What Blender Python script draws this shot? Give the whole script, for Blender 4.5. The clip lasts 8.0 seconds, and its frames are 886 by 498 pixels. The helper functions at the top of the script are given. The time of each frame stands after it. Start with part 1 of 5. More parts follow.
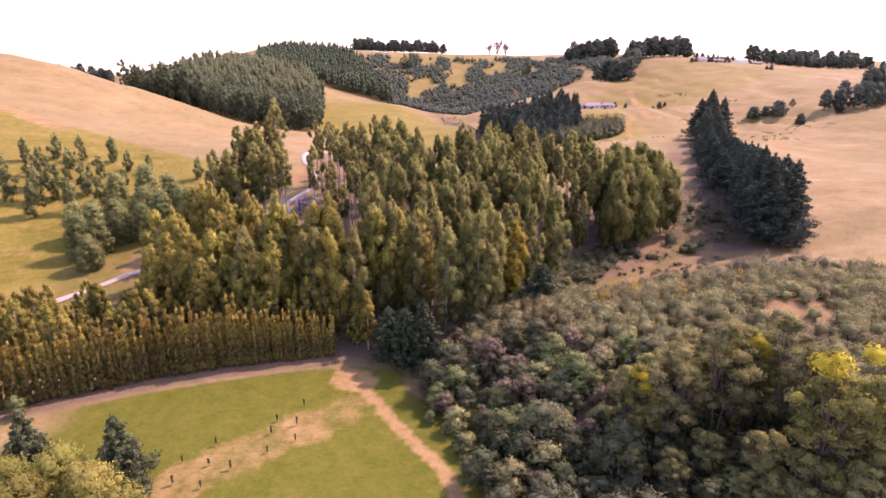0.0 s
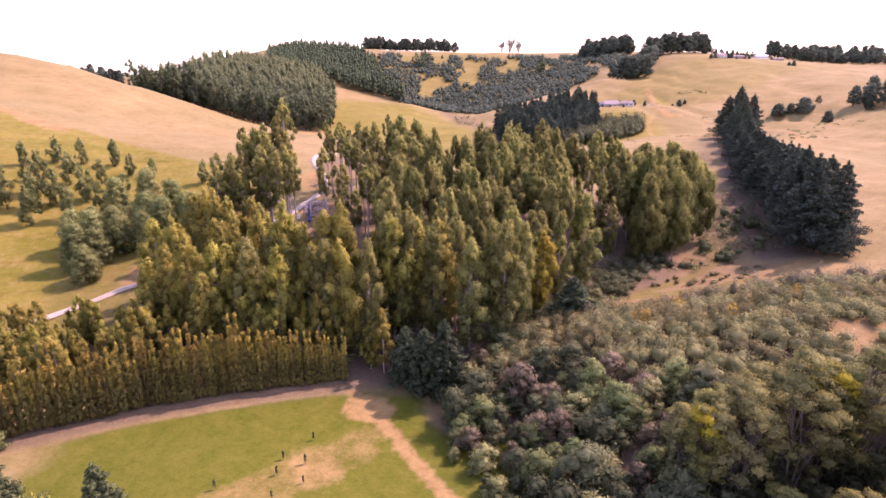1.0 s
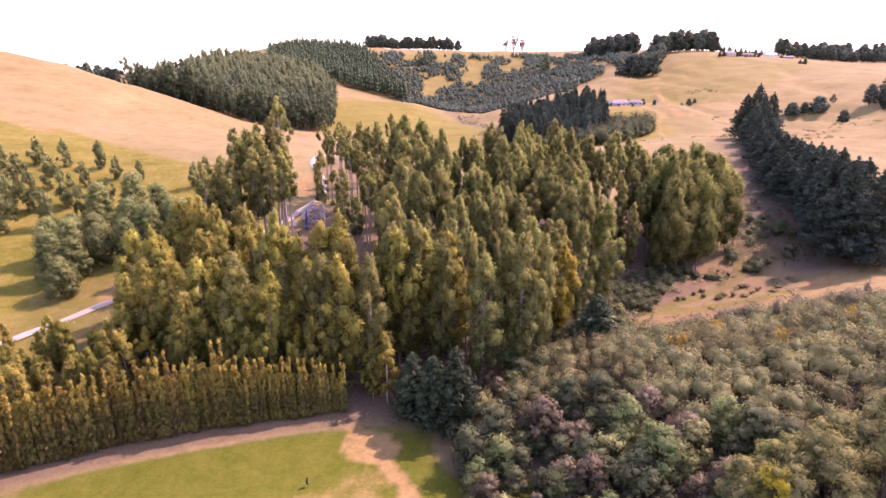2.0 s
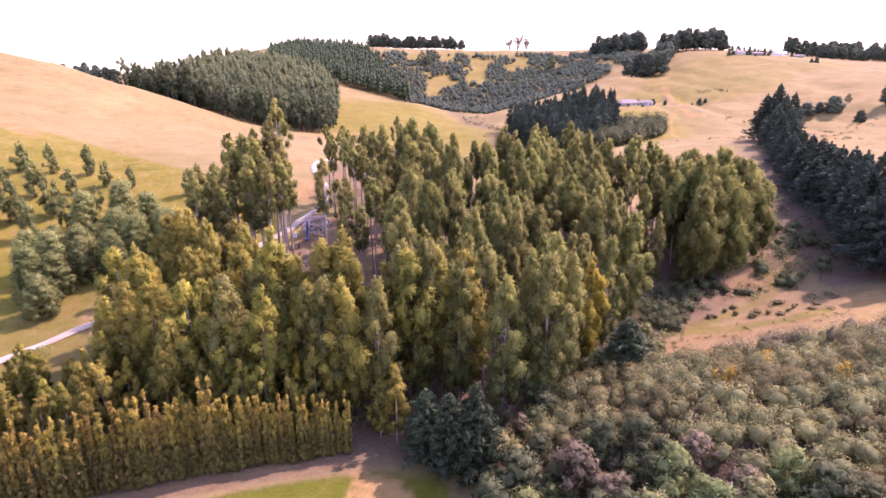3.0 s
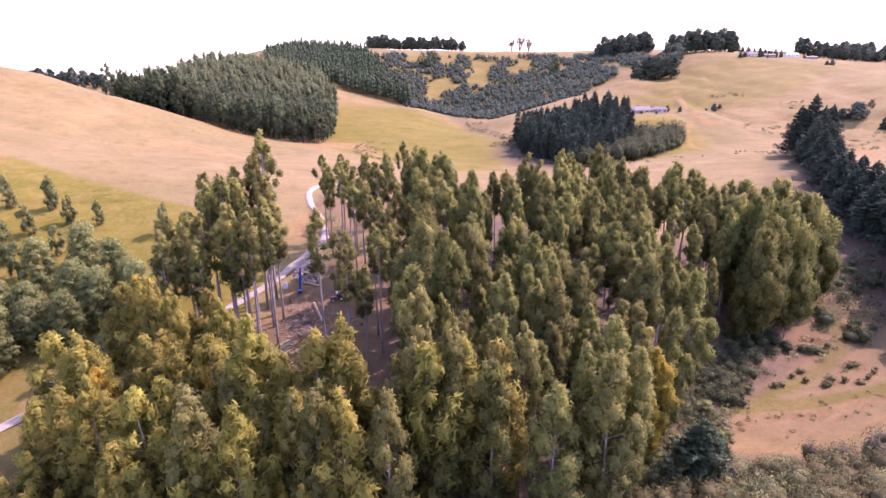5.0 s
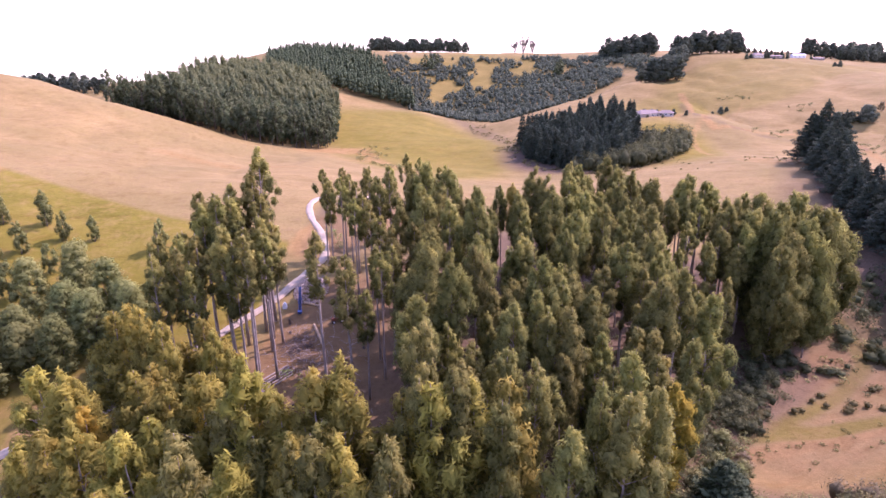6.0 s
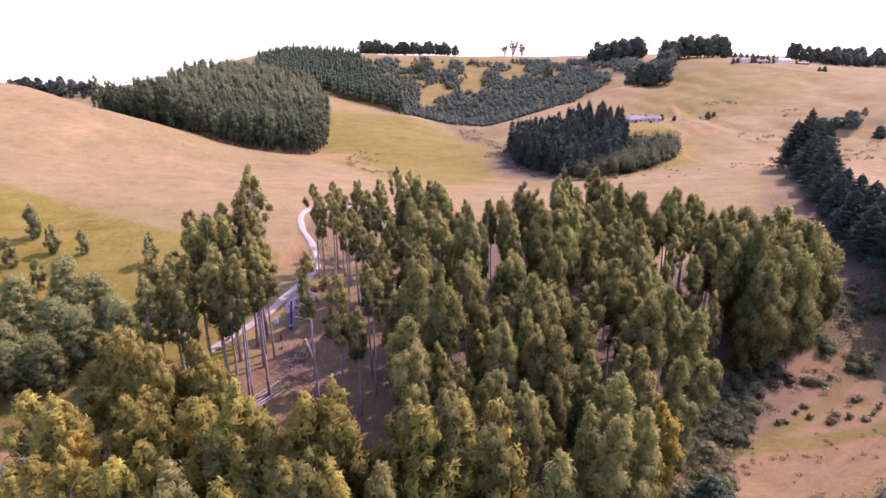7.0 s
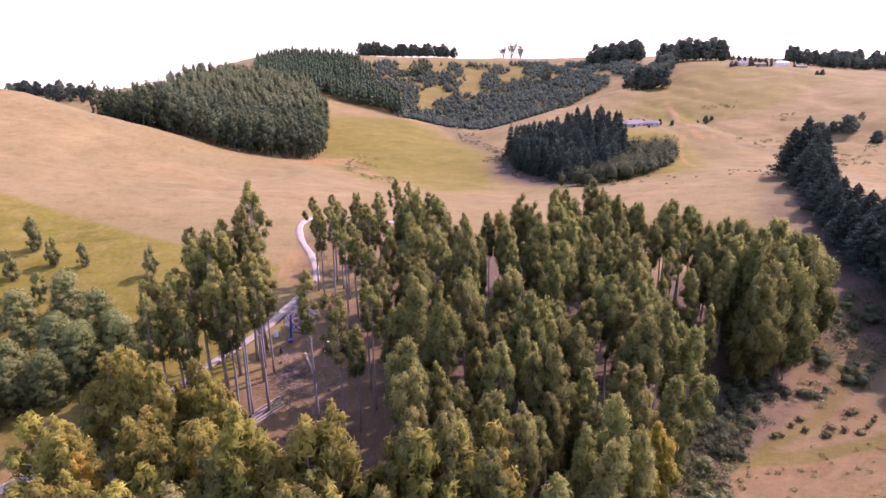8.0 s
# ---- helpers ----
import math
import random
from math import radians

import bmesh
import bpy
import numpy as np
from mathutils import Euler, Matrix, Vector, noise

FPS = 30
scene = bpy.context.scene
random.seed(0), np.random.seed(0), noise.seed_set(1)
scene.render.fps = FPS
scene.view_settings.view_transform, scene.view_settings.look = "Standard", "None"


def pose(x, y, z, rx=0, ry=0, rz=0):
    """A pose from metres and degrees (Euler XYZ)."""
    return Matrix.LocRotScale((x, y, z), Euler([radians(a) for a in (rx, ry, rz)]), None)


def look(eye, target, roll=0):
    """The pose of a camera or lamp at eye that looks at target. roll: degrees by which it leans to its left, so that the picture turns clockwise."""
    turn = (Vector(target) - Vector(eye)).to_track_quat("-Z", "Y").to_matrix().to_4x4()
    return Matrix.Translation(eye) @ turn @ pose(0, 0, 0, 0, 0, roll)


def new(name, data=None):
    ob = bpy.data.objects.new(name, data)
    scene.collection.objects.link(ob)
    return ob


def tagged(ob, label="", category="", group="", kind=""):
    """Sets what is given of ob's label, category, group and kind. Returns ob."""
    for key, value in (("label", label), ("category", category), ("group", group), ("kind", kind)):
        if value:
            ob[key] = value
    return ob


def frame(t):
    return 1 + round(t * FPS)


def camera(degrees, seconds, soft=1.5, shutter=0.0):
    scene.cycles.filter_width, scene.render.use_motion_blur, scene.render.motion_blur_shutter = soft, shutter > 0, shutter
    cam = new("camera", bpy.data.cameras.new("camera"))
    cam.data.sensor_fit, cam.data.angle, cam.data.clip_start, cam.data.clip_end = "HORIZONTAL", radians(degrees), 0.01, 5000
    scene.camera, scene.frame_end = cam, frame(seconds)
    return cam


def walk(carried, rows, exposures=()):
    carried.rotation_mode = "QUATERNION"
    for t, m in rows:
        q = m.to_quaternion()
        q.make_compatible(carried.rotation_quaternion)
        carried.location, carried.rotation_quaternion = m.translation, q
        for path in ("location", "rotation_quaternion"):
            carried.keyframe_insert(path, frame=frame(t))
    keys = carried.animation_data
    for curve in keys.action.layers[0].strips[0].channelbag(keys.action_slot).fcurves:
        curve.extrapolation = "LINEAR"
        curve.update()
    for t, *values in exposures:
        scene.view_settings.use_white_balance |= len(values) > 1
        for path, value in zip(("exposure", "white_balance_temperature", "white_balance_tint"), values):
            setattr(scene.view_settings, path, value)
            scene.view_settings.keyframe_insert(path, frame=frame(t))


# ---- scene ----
cam = camera(75.9, 8.0)
PATH = [
    (0, (0.29, 0.229, 69.743), (0.317, 2.138, 69.15), 0.3),
    (0.5, (-1.085, 8.027, 69.549), (-1.08, 9.936, 68.953), 0.0),
    (1, (-2.715, 16.076, 68.847), (-2.726, 17.985, 68.251), -0.1),
    (1.5, (-4.113, 23.982, 68.373), (-4.129, 25.891, 67.775), -0.1),
    (2.8, (-7.244, 46.041, 67.117), (-7.265, 47.949, 66.518), -0.2),
    (3, (-8.214, 48.462, 67.898), (-8.238, 50.37, 67.298), -0.2),
    (3.5, (-9.508, 56.805, 69.428), (-9.528, 58.712, 68.826), -0.3),
    (4, (-10.709, 65.369, 71.111), (-10.728, 67.276, 70.509), -0.3),
    (4.5, (-11.87, 73.969, 72.551), (-11.886, 75.876, 71.95), -0.3),
    (4.7, (-12.921, 76.658, 73.587), (-12.937, 78.564, 72.982), -0.3),
    (5.8, (-14.023, 88.322, 77.131), (-14.063, 90.229, 76.53), -0.7),
    (6, (-14.032, 88.211, 78.13), (-14.064, 90.118, 77.527), -0.6),
    (6.5, (-14.011, 88.045, 80.312), (-14.02, 89.952, 79.709), -0.6),
    (7, (-13.935, 88.05, 82.305), (-13.934, 89.957, 81.705), -0.5),
    (7.5, (-13.95, 88.084, 84.432), (-13.947, 89.993, 83.833), -0.5),
    (8, (-13.803, 88.129, 86.589), (-13.798, 90.037, 85.989), -0.5),
]
walk(cam, [(t, look(eye, target, roll)) for t, eye, target, roll in PATH], [(0.0, 1.58, 6340, 64), (1.0, 1.65, 6340, 64), (1.5, 1.70, 6340, 64), (3.0, 1.85, 6040, 63), (4.0, 1.78, 5840, 63), (4.5, 1.72, 5790, 63), (6.0, 1.52, 5790, 63), (8.0, 1.33, 5840, 60)])
# ---------------------------------------------------------------- world, sun
SUN_EL, SUN_AZ = radians(48), radians(63)   # azimuth clockwise from +y
world = bpy.data.worlds.new("sky")
scene.world = world
world.use_nodes = True
wn = world.node_tree.nodes
wn.clear()
sky = wn.new("ShaderNodeTexSky")
sky.sky_type, sky.sun_disc = "NISHITA", False
sky.sun_elevation, sky.sun_rotation = SUN_EL, SUN_AZ
sky.air_density, sky.dust_density, sky.ozone_density = 1.35, 1.0, 1.0
bg = wn.new("ShaderNodeBackground")
bg.inputs["Strength"].default_value = 0.15
wo = wn.new("ShaderNodeOutputWorld")
coord = wn.new("ShaderNodeTexCoord")
lift = wn.new("ShaderNodeVectorMath")      # hazy far country below the horizon is as bright as the sky on it
lift.operation = "MAXIMUM"
lift.inputs[1].default_value = (-1, -1, 0.05)
world.node_tree.links.new(coord.outputs["Generated"], lift.inputs[0])
world.node_tree.links.new(lift.outputs["Vector"], sky.inputs["Vector"])
world.node_tree.links.new(sky.outputs["Color"], bg.inputs["Color"])
world.node_tree.links.new(bg.outputs["Background"], wo.inputs["Surface"])
sun_data = bpy.data.lights.new("sun", "SUN")
sun_data.energy, sun_data.angle, sun_data.color = 2.45, radians(0.55), (1.0, 0.93, 0.82)
sun_dir = Vector((math.sin(SUN_AZ) * math.cos(SUN_EL), math.cos(SUN_AZ) * math.cos(SUN_EL), math.sin(SUN_EL)))
sun_ob = new("sun", sun_data)
sun_ob.matrix_world = look(sun_dir * 400, (0, 0, 0))

# ---------------------------------------------------------------- node helpers


def material(name):
    m = bpy.data.materials.new(name)
    m.use_nodes = True
    m.node_tree.nodes.clear()
    return m, m.node_tree.nodes, m.node_tree.links


def link_in(links, node, socket, value):
    if isinstance(value, (tuple, list)) and len(value) == 3:
        value = (*value, 1)
    if hasattr(value, "is_output"):
        links.new(value, node.inputs[socket])
    elif value is not None:
        node.inputs[socket].default_value = value


def mix(nodes, links, fac, a, b, blend="MIX"):
    n = nodes.new("ShaderNodeMix")
    n.data_type, n.blend_type = "RGBA", blend
    link_in(links, n, 0, fac)
    link_in(links, n, 6, a)
    link_in(links, n, 7, b)
    return n.outputs[2]


def noise_at(nodes, links, scale, detail=4, rough=0.6, vector=None):
    n = nodes.new("ShaderNodeTexNoise")
    n.inputs["Scale"].default_value, n.inputs["Detail"].default_value, n.inputs["Roughness"].default_value = scale, detail, rough
    if vector is not None:
        links.new(vector, n.inputs["Vector"])
    return n.outputs["Fac"]


def remap(nodes, links, value, lo, hi, a=0.0, b=1.0):
    n = nodes.new("ShaderNodeMapRange")
    links.new(value, n.inputs[0])
    for k, v in zip((1, 2, 3, 4), (lo, hi, a, b)):
        n.inputs[k].default_value = v
    return n.outputs[0]


def times(nodes, links, a, b, op="MULTIPLY"):
    n = nodes.new("ShaderNodeMath")
    n.operation = op
    link_in(links, n, 0, a)
    link_in(links, n, 1, b)
    return n.outputs[0]


def finish(nodes, links, colour, rough=0.8, metal=0.0, bump=None, strength=0.4, distance=0.1, spec=0.3):
    p = nodes.new("ShaderNodeBsdfPrincipled")
    link_in(links, p, "Base Color", colour)
    link_in(links, p, "Roughness", rough)
    p.inputs["Metallic"].default_value = metal
    p.inputs["Specular IOR Level"].default_value = spec
    if bump is not None:
        b = nodes.new("ShaderNodeBump")
        b.inputs["Strength"].default_value, b.inputs["Distance"].default_value = strength, distance
        links.new(bump, b.inputs["Height"])
        links.new(b.outputs["Normal"], p.inputs["Normal"])
    o = nodes.new("ShaderNodeOutputMaterial")
    links.new(p.outputs["BSDF"], o.inputs["Surface"])
    return p


def leaf_material(name, dark, light, young_lit=None, gold=None, gold_share=0.0, through_light=0.42, spread=0.22):
    """Foliage: tone differs by leaf, plant, and attribute (new growth plus painted top light)."""
    m, n, l = material(name)
    geo = n.new("ShaderNodeNewGeometry")
    obj = n.new("ShaderNodeObjectInfo")
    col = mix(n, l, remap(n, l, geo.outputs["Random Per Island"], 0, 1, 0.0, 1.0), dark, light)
    if young_lit is not None:
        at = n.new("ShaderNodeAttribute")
        at.attribute_name = "young_lit"
        col = mix(n, l, at.outputs["Fac"], col, young_lit)
    if gold is not None:
        col = mix(n, l, remap(n, l, obj.outputs["Random"], 1 - gold_share, 1 - gold_share + 0.02), col, gold)
    pos = n.new("ShaderNodeTexCoord")
    patch = noise_at(n, l, 0.35, 2, 0.5, pos.outputs["Object"])
    value = times(n, l, remap(n, l, obj.outputs["Random"], 0, 1, 1 - spread, 1 + spread), remap(n, l, patch, 0.3, 0.7, 0.8, 1.2))
    hsv = n.new("ShaderNodeHueSaturation")
    l.new(col, hsv.inputs["Color"])
    l.new(value, hsv.inputs["Value"])
    hue = times(n, l, obj.outputs["Random"], 17.3)
    hue = times(n, l, hue, None, "FRACT")
    l.new(remap(n, l, hue, 0, 1, 0.488, 0.512), hsv.inputs["Hue"])
    p = n.new("ShaderNodeBsdfPrincipled")
    l.new(hsv.outputs["Color"], p.inputs["Base Color"])
    p.inputs["Roughness"].default_value, p.inputs["Specular IOR Level"].default_value = 0.75, 0.08
    t = n.new("ShaderNodeBsdfTranslucent")
    l.new(hsv.outputs["Color"], t.inputs["Color"])
    s = n.new("ShaderNodeMixShader")
    s.inputs[0].default_value = through_light
    l.new(p.outputs["BSDF"], s.inputs[1])
    l.new(t.outputs["BSDF"], s.inputs[2])
    o = n.new("ShaderNodeOutputMaterial")
    l.new(s.outputs["Shader"], o.inputs["Surface"])
    return m


def plain_material(name, colour, rough=0.7, metal=0.0, vary=0.25, scale=6.0):
    m, n, l = material(name)
    tc = n.new("ShaderNodeTexCoord")
    big = noise_at(n, l, scale * 0.15, 3, 0.6, tc.outputs["Object"])
    fine = noise_at(n, l, scale, 5, 0.65, tc.outputs["Object"])
    dim = tuple(c * (1 - vary) for c in colour)
    lit = tuple(min(1, c * (1 + vary)) for c in colour)
    col = mix(n, l, remap(n, l, big, 0.3, 0.7), dim, lit)
    col = mix(n, l, remap(n, l, fine, 0.35, 0.65, 0, 0.5), col, dim)
    finish(n, l, col, rough, metal, fine, 0.3, 0.03)
    return m


# ---------------------------------------------------------------- materials
def ground_material():
    """Dry summer pasture, green feed, mown lawn and bare soil, mixed by the cover of the land."""
    m, n, l = material("pasture")
    tc = n.new("ShaderNodeTexCoord")
    pos = tc.outputs["Object"]
    at = n.new("ShaderNodeAttribute")
    at.attribute_name = "cover"
    ch = n.new("ShaderNodeSeparateColor")
    l.new(at.outputs["Color"], ch.inputs[0])
    st = n.new("ShaderNodeMapping")
    st.inputs["Scale"].default_value = (0.6, 1.0, 1.6)
    l.new(pos, st.inputs["Vector"])
    huge = noise_at(n, l, 0.012, 3, 0.55, pos)
    big = noise_at(n, l, 0.05, 5, 0.65, st.outputs["Vector"])
    mid = noise_at(n, l, 0.22, 5, 0.7, pos)
    fine = noise_at(n, l, 1.8, 4, 0.7, pos)
    dry = mix(n, l, remap(n, l, big, 0.32, 0.68), (0.222, 0.151, 0.051), (0.31, 0.213, 0.082))
    dry = mix(n, l, remap(n, l, huge, 0.40, 0.64, 0, 0.7), dry, (0.205, 0.152, 0.050))
    dry = mix(n, l, remap(n, l, mid, 0.52, 0.74, 0, 0.55), dry, (0.20, 0.12, 0.06))
    green = mix(n, l, remap(n, l, big, 0.3, 0.7), (0.140, 0.118, 0.013), (0.225, 0.166, 0.028))
    green = mix(n, l, remap(n, l, mid, 0.48, 0.7, 0, 0.65), green, (0.27, 0.175, 0.055))
    lawn = mix(n, l, remap(n, l, mid, 0.3, 0.7), (0.080, 0.088, 0.006), (0.130, 0.116, 0.015))
    soil = mix(n, l, remap(n, l, mid, 0.3, 0.7), (0.235, 0.140, 0.045), (0.335, 0.206, 0.074))
    def edge(sock, wide=0.35):
        return remap(n, l, times(n, l, sock, times(n, l, times(n, l, mid, 0.5, "SUBTRACT"), wide * 1.6), "ADD"), 0.5 - wide / 2, 0.5 + wide / 2)
    col = mix(n, l, edge(ch.outputs[0], 0.5), dry, green)
    col = mix(n, l, edge(ch.outputs[2], 0.4), col, lawn)
    col = mix(n, l, edge(ch.outputs[1], 0.4), col, soil)
    # Alpha darkens the ground: leaf litter and painted shade together.
    litter_shade = at.outputs["Alpha"]
    col = mix(n, l, litter_shade, col, mix(n, l, remap(n, l, fine, 0.3, 0.7), (0.06, 0.04, 0.028), (0.16, 0.105, 0.07)))
    walk_map = n.new("ShaderNodeMapping")
    walk_map.inputs["Scale"].default_value = (0.18, 0.35, 2.6)
    l.new(pos, walk_map.inputs["Vector"])
    walks = noise_at(n, l, 0.32, 5, 0.7, walk_map.outputs["Vector"])
    open_land = remap(n, l, ch.outputs[2], 0.2, 0.6, 1, 0)
    col = mix(n, l, times(n, l, open_land, remap(n, l, walks, 0.53, 0.64, 0, 0.5)), col, mix(n, l, 1.0, col, (0.74, 0.66, 0.52), "MULTIPLY"))
    col = mix(n, l, times(n, l, open_land, remap(n, l, walks, 0.44, 0.34, 0, 0.5)), col, mix(n, l, 1.0, col, (1.22, 1.2, 1.22), "MULTIPLY"))
    tuft = noise_at(n, l, 0.75, 6, 0.75, pos)
    col = mix(n, l, remap(n, l, fine, 0.5, 0.8, 0, 0.4), col, mix(n, l, 1.0, col, (0.55, 0.5, 0.45), "MULTIPLY"))
    col = mix(n, l, remap(n, l, tuft, 0.5, 0.72, 0, 0.55), col, mix(n, l, 1.0, col, (0.62, 0.58, 0.5), "MULTIPLY"))
    col = mix(n, l, remap(n, l, tuft, 0.46, 0.3, 0, 0.4), col, mix(n, l, 1.0, col, (1.3, 1.28, 1.2), "MULTIPLY"))
    finish(n, l, col, 0.95, 0, times(n, l, fine, times(n, l, mid, 2.0), "ADD"), 0.5, 0.35, 0.1)
    return m


PASTURE = ground_material()
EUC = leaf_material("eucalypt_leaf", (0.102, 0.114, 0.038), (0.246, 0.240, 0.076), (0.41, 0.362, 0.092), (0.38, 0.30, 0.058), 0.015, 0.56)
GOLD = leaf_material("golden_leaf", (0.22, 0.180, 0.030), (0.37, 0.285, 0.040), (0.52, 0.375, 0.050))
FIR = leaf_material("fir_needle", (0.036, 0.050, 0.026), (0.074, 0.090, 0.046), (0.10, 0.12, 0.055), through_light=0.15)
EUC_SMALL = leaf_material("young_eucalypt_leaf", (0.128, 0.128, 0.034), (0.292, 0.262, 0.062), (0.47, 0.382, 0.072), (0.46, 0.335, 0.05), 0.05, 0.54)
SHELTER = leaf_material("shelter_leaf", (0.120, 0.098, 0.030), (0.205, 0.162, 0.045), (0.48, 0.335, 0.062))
SPRUCE = leaf_material("spruce_needle", (0.050, 0.066, 0.028), (0.105, 0.122, 0.050), (0.16, 0.17, 0.066), through_light=0.2)
GUM_LOW = leaf_material("olive_broad_leaf", (0.13, 0.125, 0.028), (0.23, 0.215, 0.050), (0.33, 0.29, 0.055))
WILLOW = leaf_material("grey_leaf", (0.125, 0.135, 0.046), (0.225, 0.232, 0.078), (0.32, 0.322, 0.100))
PINE = leaf_material("pine_needle", (0.036, 0.052, 0.036), (0.066, 0.086, 0.058), (0.115, 0.138, 0.086), through_light=0.12)
# Far bushes lightened and blued: distance haze put into the base colour.
HAZY_BUSH = leaf_material("hazy_bush_leaf", (0.070, 0.088, 0.062), (0.118, 0.138, 0.090), (0.175, 0.190, 0.110), through_light=0.25)
# Bluer than the near gum leaf, with the blue of haze mixed in.
HAZY_EUC = leaf_material("hazy_wood_leaf", (0.078, 0.104, 0.056), (0.142, 0.170, 0.084), (0.255, 0.270, 0.112))
NATIVE = leaf_material("bush_leaf", (0.050, 0.062, 0.030), (0.120, 0.130, 0.056), (0.175, 0.178, 0.078))
GORSE = leaf_material("gorse_spine", (0.160, 0.164, 0.062), (0.250, 0.250, 0.094), (0.38, 0.355, 0.130))
HEATH = leaf_material("olive_brown_scrub_leaf", (0.165, 0.150, 0.060), (0.250, 0.220, 0.088), (0.38, 0.325, 0.120))
BROWN = leaf_material("brown_shrub_leaf", (0.135, 0.105, 0.056), (0.235, 0.185, 0.098), (0.33, 0.265, 0.145))
BROAD = leaf_material("broad_leaf", (0.070, 0.108, 0.039), (0.201, 0.245, 0.078), (0.298, 0.315, 0.108))
WATTLE = leaf_material("wattle_leaf", (0.075, 0.082, 0.034), (0.145, 0.145, 0.056), (0.44, 0.345, 0.030))
OLIVE = leaf_material("olive_leaf", (0.090, 0.095, 0.042), (0.21, 0.20, 0.085), (0.36, 0.33, 0.095))
FLOWER = leaf_material("gorse_flower", (0.432, 0.228, 0.027), (0.660, 0.384, 0.040))
BARK = plain_material("pale_bark", (0.33, 0.265, 0.215), 0.85, 0, 0.35, 3)
DARK_BARK = plain_material("dark_bark", (0.13, 0.10, 0.08), 0.9, 0, 0.35, 3)
GRAVEL = plain_material("gravel", (0.41, 0.315, 0.215), 0.95, 0, 0.18, 2.0)
WOOD = plain_material("cut_wood", (0.52, 0.36, 0.20), 0.8, 0, 0.3, 5)
BLUE = plain_material("blue_paint", (0.06, 0.105, 0.27), 0.55, 0, 0.25, 4)
RUBBER = plain_material("rubber", (0.03, 0.03, 0.032), 0.85, 0, 0.2, 6)
WHITE = plain_material("white_paint", (0.80, 0.78, 0.75), 0.55, 0, 0.08, 3)
RED = plain_material("faded_red_paint", (0.34, 0.10, 0.05), 0.5, 0, 0.2, 4)
CREAM = plain_material("weathered_cream_wall", (0.58, 0.50, 0.41), 0.7, 0, 0.2, 1.0)
GREY = plain_material("grey_roof", (0.27, 0.205, 0.17), 0.9, 0, 0.15, 2)
STEEL = plain_material("steel", (0.45, 0.45, 0.46), 0.35, 0.8, 0.15, 5)


def glass_material():
    m, n, l = material("window_glass")
    finish(n, l, (0.05, 0.06, 0.08), 0.08, 0, None, spec=0.8)
    return m


GLASS = glass_material()
# ---------------------------------------------------------------- the lie of the land
HILLS, SPURS = [], []


def hill(x, y, reach, height):
    """A round swell (or, below zero, a hollow) of the land."""
    HILLS.append((x, y, reach, height))


def spur(x0, y0, x1, y1, reach, h0, h1):
    """A long ridge or gully whose height runs from h0 to h1."""
    SPURS.append((x0, y0, x1, y1, reach, h0, h1))


# fields behind the start
hill(0, 0, 37, -5.4); hill(60, 0, 45, -2.7); hill(100, 30, 51, -4.2); hill(-100, 20, 51, -2.5)
hill(200, 0, 64, 1.5); hill(-320, 0, 80, 13.1); hill(350, 0, 84, 9.2); hill(0, -800, 37, 6.7)
hill(800, -600, 143, 5.1); hill(-800, -600, 143, 5.1)
# valley floor, lawn, scrub mound and plantation slope
hill(11, 121, 39, -7.6); hill(30, 160, 44, -8.4); hill(46, 97, 43, 1.4); hill(-20, 190, 47, -2.4)
hill(-82, 129, 48, -4.3); hill(20, 215, 50, 3.5); hill(-100, 80, 51, -1.3); hill(100, 160, 52, 10.8)
hill(67, 206, 52, -1.9); hill(-45, 228, 53, 0.7); hill(-107, 192, 54, -2.3); hill(150, 100, 57, -4.2)
hill(60, 260, 58, -3.2); hill(112, 247, 60, -12.4); hill(-124, 246, 61, -4.6); hill(-66, 286, 61, 6.6)
hill(-180, 120, 61, -5.3); hill(171, 210, 63, 2.2); hill(-168, 290, 69, 8.2); hill(150, 308, 69, -2.1)
# long hillside and woodlot
hill(-179, 371, 78, -9.9); hill(-62, 430, 79, 3.3); hill(-242, 330, 80, 20.2); hill(-275, 430, 92, 2.8)
hill(-281, 520, 102, 23.6); hill(-146, 600, 104, -19.7); hill(-62, 700, 114, 10.3); hill(-250, 700, 121, 3.9)
hill(-275, 930, 154, 30.3); hill(-500, 834, 152, 22.8); hill(-106, 349, 71, 9.2); hill(-400, 200, 91, 30.5)
hill(-350, 350, 93, 20.6); hill(-800, 500, 154, 29.0); hill(-700, 900, 176, 15.6); hill(-900, 1000, 217, 7.0)
# eastern hills with the house
hill(119, 400, 78, 3.6); hill(97, 480, 87, -16.2); hill(176, 467, 89, 19.1); hill(338, 430, 98, -23.1)
hill(184, 582, 103, -3.0); hill(287, 674, 120, -16.4); hill(102, 830, 132, 3.7); hill(264, 801, 134, 10.9)
hill(496, 780, 146, 19.3); hill(377, 870, 148, 1.7); hill(237, 1020, 176, 17.9); hill(424, 1033, 188, 40.7)
hill(640, 1020, 199, 12.4); hill(300, 250, 81, 9.4); hill(246, 420, 89, 8.6); hill(450, 200, 98, 17.3)
hill(500, 450, 116, 10.9); hill(900, 300, 159, 25.6); hill(900, 900, 195, 39.3)
# head of the valley and the skyline ridge
hill(-4, 560, 95, -6.9); hill(56, 685, 112, 2.2); hill(-52, 898, 140, -15.9); hill(-22, 1082, 188, -32.3)
hill(-259, 1110, 200, 28.2); hill(283, 1200, 224, -4.2); hill(76, 1250, 233, -8.6); hill(-38, 1480, 294, 16.4)
hill(60, 330, 66, 4.2); hill(1500, 1500, 386, -18.0); hill(-1500, 1500, 386, 3.9); hill(0, 2200, 484, -21.0)
hill(800, 2200, 503, -15.7); hill(-800, 2200, 503, 4.4)
